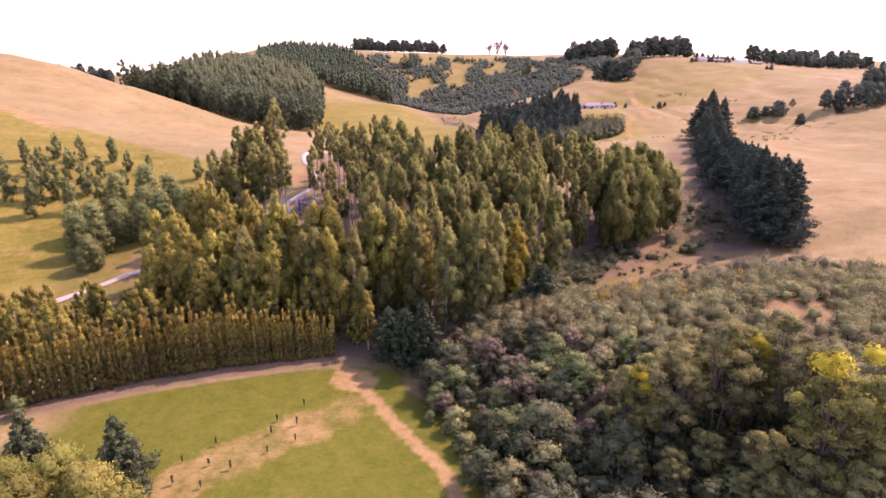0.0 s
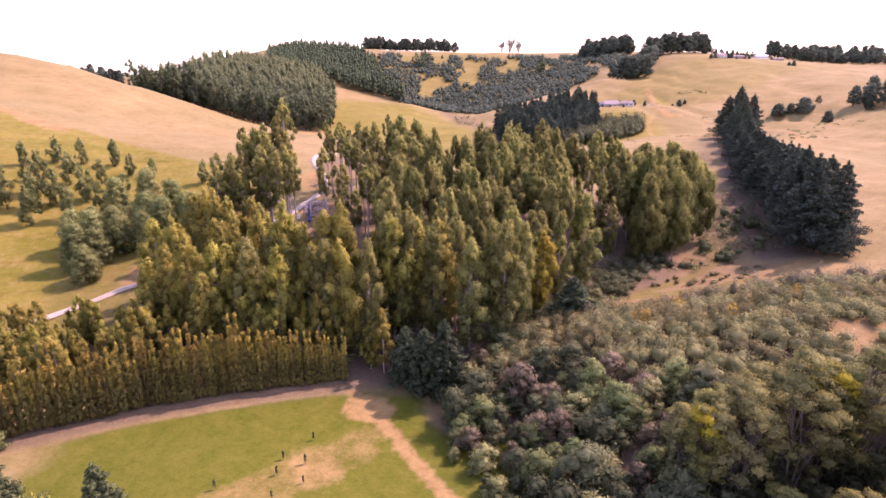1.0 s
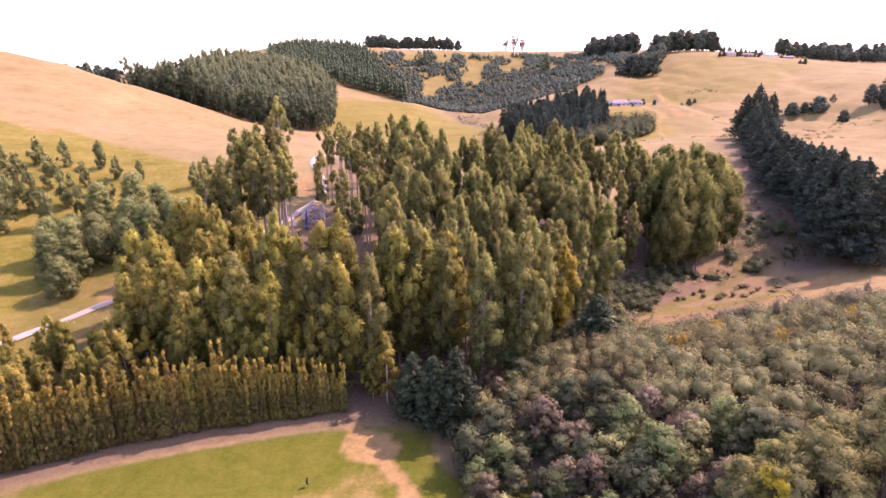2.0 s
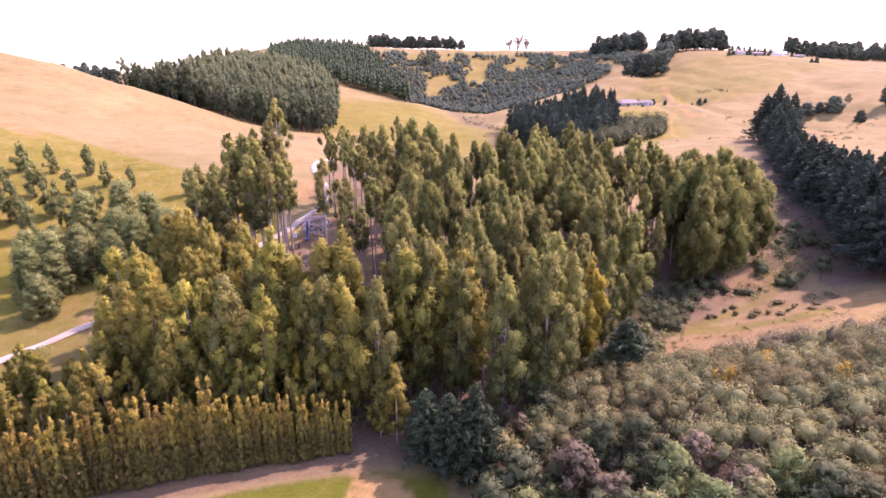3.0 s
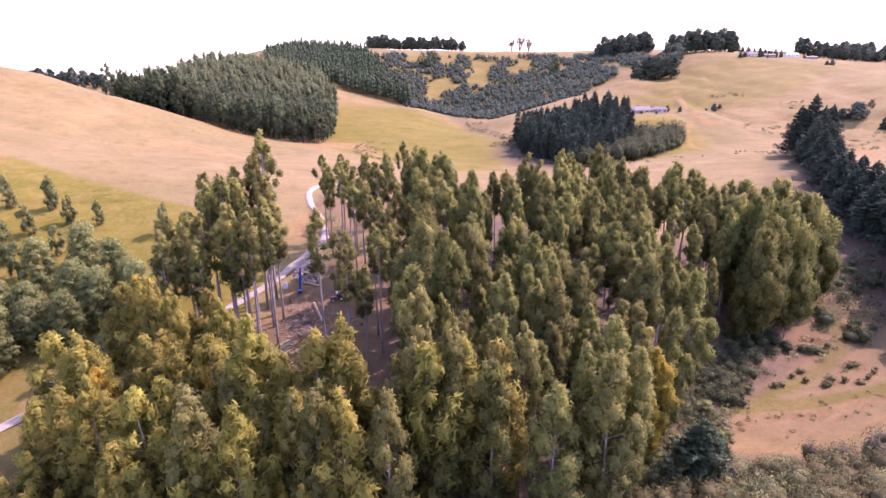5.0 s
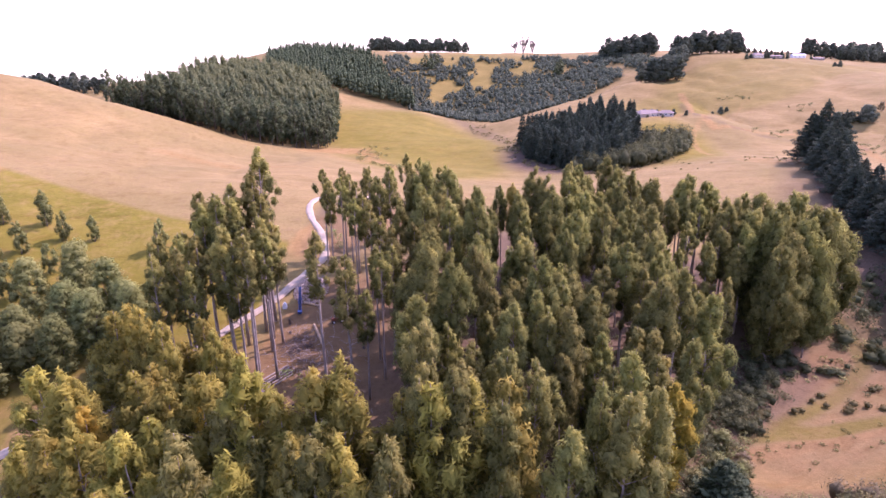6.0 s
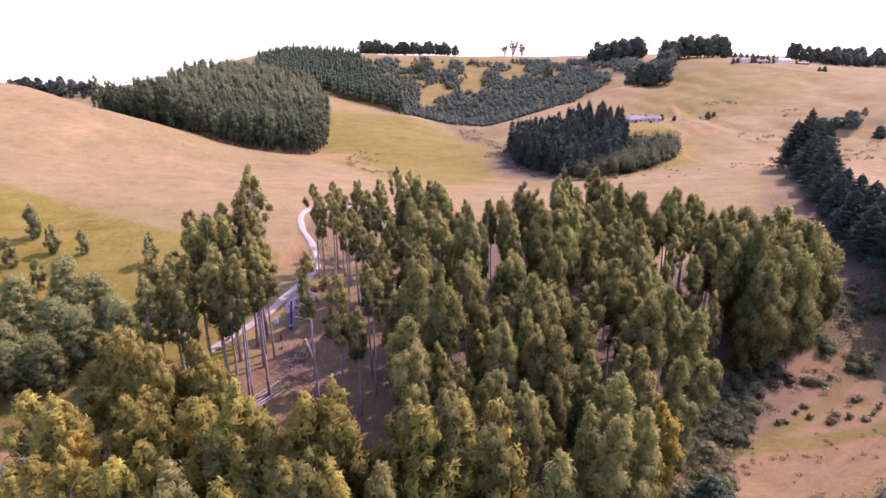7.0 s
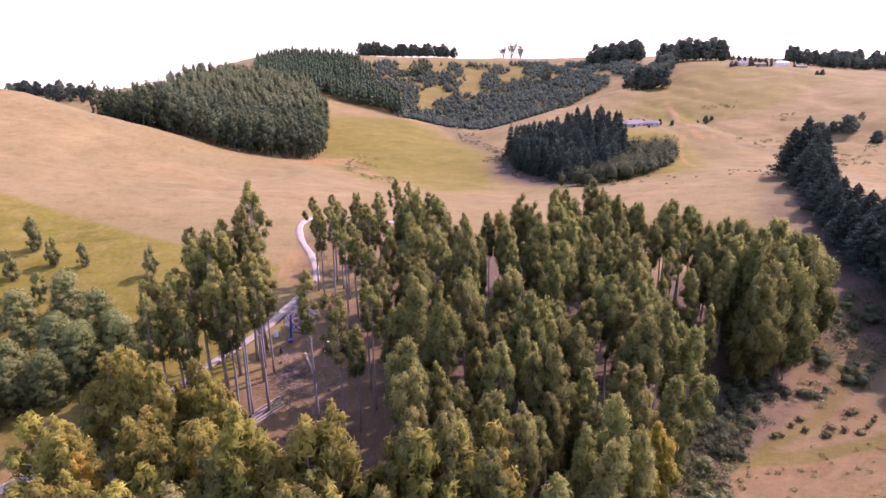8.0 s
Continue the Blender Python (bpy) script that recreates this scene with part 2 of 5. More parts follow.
# ridges and gullies
spur(-190, 980, -52, 898, 45, 1.4, 0.2)
spur(-52, 898, 50, 690, 45, 13.3, -8.9)
spur(110, 1010, 20, 780, 55, 9.2, -11.6)
spur(-420, 510, -280, 510, 60, 56.4, 27.2)
spur(-240, 470, -110, 480, 60, -10.5, 7.7)
spur(150, 640, 215, 665, 40, 20.3, 21.7)
spur(95, 825, 221, 900, 35, 6.6, 29.7)
spur(221, 900, 374, 995, 60, -20.5, 10.0)
spur(45, 150, 140, 165, 25, 12.0, 4.3)
spur(60, 200, 130, 250, 22, -10.0, -2.4)

def ground(x, y):
    """Height of the land, for numbers or arrays."""
    x, y = np.asarray(x, float), np.asarray(y, float)
    t, u, v = np.clip((y - 880) / 560, 0, 1), np.clip((y + 50) / 500, 0, 1), np.clip((y - 1600) / 1500, 0, 1)
    w = np.clip((x + 760) / 400, 0, 1)
    z = -8 + 22 * u * u * (3 - 2 * u) + 98 * t * t * (3 - 2 * t) * w * w * (3 - 2 * w) - 60 * v * v * (3 - 2 * v)
    for hx, hy, r, h in HILLS:
        z = z + h * np.exp(-((x - hx) ** 2 + (y - hy) ** 2) / (2 * r * r))
    for ax, ay, bx, by, r, h0, h1 in SPURS:
        dx, dy = bx - ax, by - ay
        s = np.clip(((x - ax) * dx + (y - ay) * dy) / (dx * dx + dy * dy), 0, 1)
        z = z + (h0 + (h1 - h0) * s) * np.exp(-((x - ax - s * dx) ** 2 + (y - ay - s * dy) ** 2) / (2 * r * r))
    return z


def bump(x, y):
    """Small unevenness of the land, coarser further off."""
    far = min(1.0, max(0.0, (math.hypot(x, y - 100) - 60) / 300))
    swell = noise.fractal((x * 0.0075, y * 0.006, 4.7), 1.0, 2.0, 2) * 3.2 * min(1.0, max(0.0, (y - 330) / 200))
    east = min(1.0, max(0.0, (x - 190) / 80)) * min(1.0, max(0.0, (y - 520) / 120)) * min(1.0, max(0.0, (1000 - y) / 80))
    west = min(1.0, max(0.0, (-60 - x) / 60)) * min(1.0, max(0.0, (y - 330) / 60)) * min(1.0, max(0.0, (570 - y) / 40))
    rill = max(0.0, 1 - abs(noise.fractal((x * 0.013 + y * 0.004, y * 0.0075, 9.3), 1.0, 2.0, 3)) * 3.2) ** 2
    swell -= rill * (5.5 * east + 1.2 * west)
    return noise.fractal((x * 0.02, y * 0.02, 0.3), 1.0, 2.0, 4) * (0.25 + 1.1 * far) + swell


def level(x, y):
    return float(ground(x, y)) + bump(x, y)
# ---------------------------------------------------------------- mesh helpers
rng = np.random.default_rng(11)


def mesh_of(name, verts, faces, mat, young_lit=None, smooth=False):
    me = bpy.data.meshes.new(name)
    me.from_pydata(np.asarray(verts, float).tolist(), [], [tuple(f) for f in faces])
    me.materials.append(mat)
    if young_lit is not None:
        young_lit = np.asarray(young_lit, np.float32)
        a = me.attributes.new("young_lit", "FLOAT", "POINT")
        a.data.foreach_set("value", np.ascontiguousarray(young_lit[:, 0]))
        me.update()
        me.normals_split_custom_set_from_vertices(young_lit[:, 1:4].tolist())
    if smooth:
        me.polygons.foreach_set("use_smooth", np.ones(len(me.polygons), bool))
    me.update()
    return me


def joined(pieces):
    """Verts and faces of several (verts, faces) in one."""
    verts, faces, k = [], [], 0
    for v, f in pieces:
        verts.append(np.asarray(v, float))
        faces += [tuple(i + k for i in face) for face in f]
        k += len(v)
    return np.vstack(verts), faces


def tube(points, radii, sides=6, cap=True):
    """A tapered tube through the points."""
    pts = [Vector(p) for p in points]
    verts, faces = [], []
    for i, p in enumerate(pts):
        d = (pts[min(i + 1, len(pts) - 1)] - pts[max(i - 1, 0)]).normalized()
        a = d.orthogonal().normalized() if abs(d.z) < 0.9 else (Vector((1, 0, 0)) - d * d.x).normalized()
        b = d.cross(a)
        for k in range(sides):
            w = 2 * math.pi * k / sides
            verts.append(p + (a * math.cos(w) + b * math.sin(w)) * radii[i])
    for i in range(len(pts) - 1):
        for k in range(sides):
            k2 = (k + 1) % sides
            faces.append((i * sides + k, i * sides + k2, (i + 1) * sides + k2, (i + 1) * sides + k))
    if cap:
        faces.append(tuple(range(sides - 1, -1, -1)))
        faces.append(tuple(range((len(pts) - 1) * sides, len(pts) * sides)))
    return np.array([tuple(v) for v in verts]), faces


def box(x0, y0, z0, x1, y1, z1, taper=0.0):
    """A box whose top is drawn in by taper."""
    t = taper
    v = [(x0, y0, z0), (x1, y0, z0), (x1, y1, z0), (x0, y1, z0), (x0 + t, y0 + t, z1), (x1 - t, y0 + t, z1), (x1 - t, y1 - t, z1), (x0 + t, y1 - t, z1)]
    f = [(3, 2, 1, 0), (4, 5, 6, 7), (0, 1, 5, 4), (1, 2, 6, 5), (2, 3, 7, 6), (3, 0, 4, 7)]
    return np.array(v, float), f


def foliage(clumps, per, leaf, stretch=1.0, hang=0.0, r=None, tousle=0.28, width=1.0):
    """Leaf sprays round clumps (x, y, z, rx, ry, rz, young): each spray is a folded lozenge that faces outward."""
    g = r or rng
    c = np.repeat(np.asarray(clumps, float), per, axis=0)
    n = len(c)
    d = g.normal(size=(n, 3))
    d[:, 2] += 0.35
    d /= np.linalg.norm(d, axis=1)[:, None]
    centre = c[:, :3] + d * c[:, 3:6] * g.uniform(0.55, 1.05, (n, 1))
    nor = d + g.normal(size=(n, 3)) * tousle
    nor /= np.linalg.norm(nor, axis=1)[:, None]
    tang = g.normal(size=(n, 3))
    tang[:, 2] -= hang
    tang -= nor * np.sum(tang * nor, axis=1)[:, None]
    tang /= np.linalg.norm(tang, axis=1)[:, None]
    side = np.cross(nor, tang)
    s = leaf * g.uniform(0.55, 1.3, (n, 1))
    a = tang * s * (0.5 + 0.5 * stretch)
    b = side * s * 0.5 * width
    bend = nor * s * 0.16
    v = np.stack([centre - a - bend, centre - b * g.uniform(0.7, 1.2, (n, 1)), centre + a - bend, centre + b * g.uniform(0.7, 1.2, (n, 1))], axis=1).reshape(-1, 3)
    f = np.arange(n * 4).reshape(-1, 4)
    # Sprays turned upward take more of the light tone: painted top light.
    young_lit = np.clip(c[:, 6] + g.uniform(-0.22, 0.22, n) + 0.3 * d[:, 2], 0, 1)
    round_off = d * 0.75 + nor * 0.45
    round_off /= np.linalg.norm(round_off, axis=1)[:, None]
    return v, f, np.repeat(np.column_stack([young_lit, round_off]), 4, axis=0)


def ball(cuts):
    """Unit ball of triangles: 12 or 42 points."""
    bm = bmesh.new()
    bmesh.ops.create_icosphere(bm, subdivisions=cuts, radius=1.0)
    v = np.array([tuple(p.co) for p in bm.verts])
    f = np.array([[p.index for p in q.verts] for q in bm.faces])
    bm.free()
    return v, f


BALLS = {1: ball(1), 2: ball(2)}


def billow(d, phase):
    """Uneven swelling of a leafy mass in the directions d."""
    a = np.sin(d[:, 0] * 4.3 + d[:, 1] * 2.1 + phase[:, 0]) + np.sin(d[:, 1] * 5.1 - d[:, 2] * 2.6 + phase[:, 1]) + np.sin(d[:, 2] * 5.7 + d[:, 0] * 3.0 + phase[:, 2])
    return 1 + 0.095 * a


def leafy(lobes, per, leaf, g, axis=None, hang=0.3, stretch=1.2, width=0.75, tousle=0.6, core=2, cull=True, up=0.3, fill=0.7, lift=0.3):
    """Billowing masses of leaf sprays over close inner growth.

    lobes: (x, y, z, rx, ry, rz, young); axis: the place (x, y, z) that the whole crown swells out from, or None.
    """
    L = np.asarray(lobes, float)
    phases = g.uniform(0, 6.283, (len(L), 3))
    area = (L[:, 3] * L[:, 4] + 2 * L[:, 3] * L[:, 5]) / 3
    counts = np.maximum(6, (per * area / area.mean())).astype(int)
    idx = np.repeat(np.arange(len(L)), counts)
    c, ph = L[idx], phases[idx]
    n = len(c)
    d = g.normal(size=(n, 3))
    d[:, 2] += up
    d /= np.linalg.norm(d, axis=1)[:, None]
    centre = c[:, :3] + d * c[:, 3:6] * (billow(d, ph) * (0.8 + 0.36 * g.uniform(0, 1, n) ** 1.4))[:, None]
    if cull:
        keep = np.ones(n, bool)
        for k in range(len(L)):
            q = (centre - L[k, :3]) / L[k, 3:6]
            keep &= (np.einsum("ij,ij->i", q, q) > 0.55) | (idx == k)
        c, d, centre, idx = c[keep], d[keep], centre[keep], idx[keep]
        n = len(c)
    out = d.copy()
    if axis is not None:
        w = centre - np.asarray(axis, float)
        w[:, 2] *= 0.45
        w /= np.linalg.norm(w, axis=1)[:, None] + 1e-6
        out = d + 0.55 * w
        out /= np.linalg.norm(out, axis=1)[:, None]
    nor = out + g.normal(size=(n, 3)) * tousle
    nor /= np.linalg.norm(nor, axis=1)[:, None]
    tang = g.normal(size=(n, 3))
    tang[:, 2] -= hang
    tang -= nor * np.sum(tang * nor, axis=1)[:, None]
    tang /= np.linalg.norm(tang, axis=1)[:, None]
    side = np.cross(nor, tang)
    s = leaf * g.uniform(0.5, 1.35, (n, 1))
    a, b, bend = tang * s * (0.5 + 0.5 * stretch), side * s * 0.5 * width, nor * s * 0.16
    v = np.stack([centre - a - bend, centre - b * g.uniform(0.7, 1.2, (n, 1)), centre + a - bend, centre + b * g.uniform(0.7, 1.2, (n, 1))], axis=1).reshape(-1, 3)
    f = np.arange(n * 4).reshape(-1, 4).tolist()
    # Upward-facing leaves are coloured lighter, as if lit from above.
    young_lit = np.clip(c[:, 6] + g.uniform(-0.15, 0.15, n) + lift * out[:, 2], 0, 1)
    soft = out * 0.8 + nor * 0.4
    soft /= np.linalg.norm(soft, axis=1)[:, None]
    yv = np.repeat(np.column_stack([young_lit, soft]), 4, axis=0)
    if core:
        bv, bf = BALLS[core]
        m, k = len(L), len(bv)
        dirs = np.tile(bv, (m, 1))
        li = np.repeat(np.arange(m), k)
        cv = L[li, :3] + dirs * L[li, 3:6] * (billow(dirs, phases[li]) * fill)[:, None]
        cf = (np.tile(bf, (m, 1)) + np.repeat(np.arange(m) * k, len(bf))[:, None] + len(v)).tolist()
        v = np.vstack([v, cv])
        f = f + cf
        # Inner growth gets the same painted lightening towards its top.
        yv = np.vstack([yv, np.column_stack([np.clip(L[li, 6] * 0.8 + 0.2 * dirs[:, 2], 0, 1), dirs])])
    return v, f, yv


def part(name, me, parent, label="", at=None):
    ob = new(name, me)
    ob.parent = parent
    if at is not None:
        ob.matrix_basis = at
    if label:
        ob["label"] = label
    return ob


def thing(name, label, category, group="", kind=""):
    return tagged(new(name), label, category, group, kind)


# ---------------------------------------------------------------- the ground
def steps(fine_lo, fine_hi, step, lo, hi, grow):
    mid = list(np.arange(fine_lo, fine_hi + step, step))
    up, down, s = [mid[-1]], [mid[0]], step
    while up[-1] < hi:
        s = s * grow
        up.append(up[-1] + s)
    s = step
    while down[-1] > lo:
        s = s * grow
        down.append(down[-1] - s)
    return np.array(down[:0:-1] + mid + up[1:])


def spot(x, y, cx, cy, rx, ry, turn=0.0, soft=0.35):
    """1 inside an oval, 0 outside, with a soft rim."""
    a = radians(turn)
    u = ((x - cx) * math.cos(a) + (y - cy) * math.sin(a)) / rx
    v = (-(x - cx) * math.sin(a) + (y - cy) * math.cos(a)) / ry
    return np.clip((1 + soft - np.sqrt(u * u + v * v)) / soft, 0, 1)


def line(x, y, pts, half, soft):
    """1 on a band along the points, falling to 0 over soft."""
    best = np.full(np.shape(x), 1e9)
    for (ax, ay), (bx, by) in zip(pts[:-1], pts[1:]):
        dx, dy = bx - ax, by - ay
        s = np.clip(((x - ax) * dx + (y - ay) * dy) / (dx * dx + dy * dy), 0, 1)
        best = np.minimum(best, np.hypot(x - ax - s * dx, y - ay - s * dy))
    return np.clip((half + soft - best) / soft, 0, 1)


def side_of(x, y, ax, ay, bx, by, soft):
    """1 to the right of the line from a to b."""
    dx, dy = bx - ax, by - ay
    n = math.hypot(dx, dy)
    return np.clip(0.5 - ((y - ay) * dx - (x - ax) * dy) / n / soft, 0, 1)


PATH_LAWN = [(-27, 146), (-21, 138), (-15, 131), (-10, 122), (-4, 113), (2, 104), (6, 92)]
HEDGE = [(-122, 117), (-96, 128), (-72, 138), (-51, 144), (-30, 150)]


def cover(x, y):
    """Green feed, bare soil, lawn, and litter with painted shade at each place."""
    wedge = side_of(x, y, -200, 323, -100, 289, 6) * (y > 150) * (x < -70)
    green = 0.95 * wedge
    green = np.maximum(green, 0.8 * spot(x, y, -70, 720, 70, 150, 18, 0.9))
    green = np.maximum(green, 0.7 * spot(x, y, -34, 580, 52, 100, 8, 0.7))
    green = np.maximum(green, 0.8 * spot(x, y, 160, 560, 32, 66, -20, 0.9))
    green = np.maximum(green, 0.7 * spot(x, y, 255, 760, 22, 45, -20))
    green = np.maximum(green, 0.55 * spot(x, y, 30, 1200, 150, 150, 0, 0.6))
    green = np.maximum(green, 0.95 * line(x, y, [(60, 211), (69, 212.5), (79, 211.4), (88, 212.7), (100, 213.4), (112, 218)], 1.6, 2.5))
    green = np.maximum(green, 0.8 * line(x, y, [(116, 267), (114, 255), (109, 241), (94, 228.6), (82, 221.5), (69, 215)], 1.0, 3.0))
    green = np.maximum(green, 0.75 * spot(x, y, 42, 196, 8, 14, -30))
    green = np.maximum(green, 0.5 * spot(x, y, 300, 800, 130, 60, 15))
    green = np.maximum(green, 0.45 * spot(x, y, 420, 900, 150, 70, 10))
    green = np.maximum(green, 0.55 * spot(x, y, 200, 690, 50, 26, 10))
    lawn = side_of(x, y, -125, 113, -28, 147, 4) * np.clip((16 - x) / 4, 0, 1) * np.clip((y - 10) / 25, 0, 1) * np.clip((x + 150) / 15, 0, 1) * np.clip((150 - y) / 8, 0, 1) * (1 - spot(x, y, 8, 142, 14, 12))
    lawn = lawn * (1 - 0.6 * spot(x, y, -112, 113, 20, 9, 18, 0.9)) 
    soil = np.maximum.reduce([
        line(x, y, PATH_LAWN, 0.8, 2.0) * 0.95,
        0.56 * spot(x, y, -31, 118, 5, 5, 0, 1.1), 0.5 * spot(x, y, -43, 107, 10, 5, 40, 1.0), 0.54 * spot(x, y, -51, 99, 6, 5, 40, 1.0), 0.42 * spot(x, y, -24, 124, 4, 9, -30, 1.2),
        0.66 * line(x, y, HEDGE, 2.0, 3.0) * (y < 152),
        0.7 * spot(x, y, -22, 140, 6, 5),
        0.95 * spot(x, y, -48, 226, 15, 30, -8), 0.95 * spot(x, y, -40, 195, 13, 28, -5), 0.9 * spot(x, y, -50, 300, 12, 30, -30),
        0.8 * spot(x, y, 100, 243, 14, 5, 35), 0.45 * spot(x, y, 80, 224, 14, 4, 30),
        0.75 * line(x, y, [(279, 845), (266, 780), (239, 700), (229, 630), (270, 640), (322, 645), (342, 594), (318, 515)], 2.5, 5),
        0.5 * spot(x, y, 196, 450, 26, 30, -20), 0.45 * line(x, y, [(378, 790), (330, 770), (290, 720)], 2, 6), 0.4 * line(x, y, [(470, 800), (420, 760), (350, 745)], 3, 8),
        0.55 * line(x, y, [(182, 520), (201, 606), (230, 655)], 2.0, 4),
        0.5 * spot(x, y, 98, 208, 46, 20, 12), 0.6 * spot(x, y, 100, 240, 20, 12, 40), 0.5 * spot(x, y, 184, 662, 34, 12, 10), 0.55 * spot(x, y, 104, 250, 7, 14, -15), 0.5 * spot(x, y, 92, 238, 12, 5, 30), 0.8 * line(x, y, [(-262, 346), (-241, 339), (-224, 327), (-206, 320)], 2.0, 7.0), 0.52 * line(x, y, [(-196, 446), (-170, 436), (-140, 420), (-112, 424)], 3.0, 14.0), 0.6 * line(x, y, [(-96, 621), (-77, 560), (-52, 507), (-30, 450)], 4.0, 12.0), 0.9 * line(x, y, [(54, 205), (81, 207.5), (103, 211), (118, 218), (132, 227), (163, 242)], 1.2, 3.0), 0.75 * spot(x, y, 98, 142, 10, 6, 10, 0.6), 0.5 * spot(x, y, -84, 545, 20, 14, 25), 0.7 * spot(x, y, -109, 200, 4, 8, 0, 0.8), 0.7 * spot(x, y, -122, 604, 26, 12, 20, 0.8),
    ])
    strips = np.maximum(line(x, y, [(60, 211), (69, 212.5), (79, 211.4), (88, 212.7), (100, 213.4), (112, 218)], 1.6, 2.5), line(x, y, [(116, 267), (114, 255), (109, 241), (94, 228.6), (82, 221.5), (69, 215)], 1.0, 3.0))
    soil = soil * (1 - 0.9 * strips)
    lawn = lawn * (1 - 0.6 * line(x, y, HEDGE, 3.0, 3.5))
    # Leaf litter; the same dark tone also paints the pines' shade and the gully's.
    litter_shade = np.maximum.reduce([0.85 * spot(x, y, -10, 192, 82, 38, 12), 0.85 * spot(x, y, 20, 240, 55, 42), 0.85 * spot(x, y, 72, 266, 22, 34, -20, 0.4), 0.8 * spot(x, y, 36, 284, 36, 34, 0, 0.4), 0.2 * spot(x, y, -95, 190, 30, 25),
                                0.7 * spot(x, y, 72, 248, 22, 13, 30), 0.85 * spot(x, y, 168, 320, 18, 100, -20), 0.7 * line(x, y, HEDGE, 4, 3),
                                0.85 * spot(x, y, 55, 125, 60, 45, 20), 0.9 * spot(x, y, 90, 145, 70, 26, -4, 0.5) * (y < 182 - 0.03 * x), 0.85 * line(x, y, [(6, 156), (22, 168), (36, 180)], 6, 5), 0.5 * spot(x, y, 132, 275, 15, 40, -15), 0.9 * spot(x, y, 95, 575, 55, 80)])
    litter_shade = litter_shade * (1 - lawn) * (1 - 0.95 * spot(x, y, 98, 210, 48, 20, 12)) * (1 - 0.8 * spot(x, y, 106, 244, 14, 20, -30))
    litter_shade = np.maximum(litter_shade, 0.7 * line(x, y, [(40, 198), (52, 211), (64, 220), (78, 229), (90, 240)], 4.5, 6.0))
    # Darker tone over the west of the field and the bank.
    litter_shade = np.maximum(litter_shade, np.maximum(0.3 * spot(x, y, 78, 213, 24, 14, 15, 0.8), 0.45 * spot(x, y, 98, 241, 20, 11, 35, 0.8)))
    # Pines' cast shadow painted on the gully slope, edged along the sun's bearing.
    slope_shade = (1 - side_of(x, y, 100, 213, 163, 244, 5)) * spot(x, y, 134, 262, 26, 52, -12, 0.5)
    # Brown slope by the far pines: its shaded side painted darker.
    litter_shade = np.maximum(litter_shade, 0.45 * line(x, y, [(153, 355), (171, 385), (218, 472)], 5, 12))
    litter_shade = np.maximum(litter_shade, 0.4 * slope_shade) * (1 - 0.8 * spot(x, y, 98, 142, 10, 6, 10))
    litter_shade = np.maximum(litter_shade, 0.5 * line(x, y, [(262, 795), (240, 700), (226, 663), (254, 636), (297, 622), (341, 576)], 1.5, 4))
    litter_shade = np.maximum(litter_shade, 0.4 * line(x, y, [(-31, 1026), (2, 862), (27, 770), (47, 634), (64, 532)], 5, 14))
    # Foot of the bank trees: their shade put into the ground colour.
    litter_shade = np.maximum(litter_shade, 0.75 * line(x, y, [(52, 210), (60, 219), (70, 229), (84, 241), (92, 250)], 3.5, 5.0))
    bare = np.maximum(spot(x, y, -48, 226, 14, 30, -8), 0.8 * spot(x, y, -40, 192, 12, 26, -5))
    bare = np.maximum(bare, 0.8 * spot(x, y, -46, 300, 13, 30, -25))
    bare = np.maximum(bare, 0.95 * spot(x, y, -54, 309, 12, 20, -15, 0.3))
    litter_shade = litter_shade * (1 - bare) + 0.52 * bare
    return np.stack([green, soil, lawn, litter_shade], axis=-1)


def build_ground():
    xs = steps(-150, 170, 2.0, -3200, 3200, 1.035)
    ys = steps(70, 330, 2.0, -1500, 4200, 1.022)
    X, Y = np.meshgrid(xs, ys)
    Z = ground(X, Y)
    Z = Z + np.array([bump(x, y) for x, y in zip(X.ravel(), Y.ravel())]).reshape(X.shape)
    nx, ny = len(xs), len(ys)
    verts = np.stack([X, Y, Z], axis=-1).reshape(-1, 3)
    i = np.arange(nx * ny).reshape(ny, nx)
    faces = np.stack([i[:-1, :-1], i[:-1, 1:], i[1:, 1:], i[1:, :-1]], axis=-1).reshape(-1, 4)
    me = mesh_of("ground", verts, faces, PASTURE, smooth=True)
    c = me.attributes.new("cover", "FLOAT_COLOR", "POINT")
    c.data.foreach_set("color", cover(X, Y).reshape(-1).astype(np.float32))
    tagged(new("ground", me), "rolling summer pasture, dry tan grass with green patches", "ground", kind="structure")


build_ground()


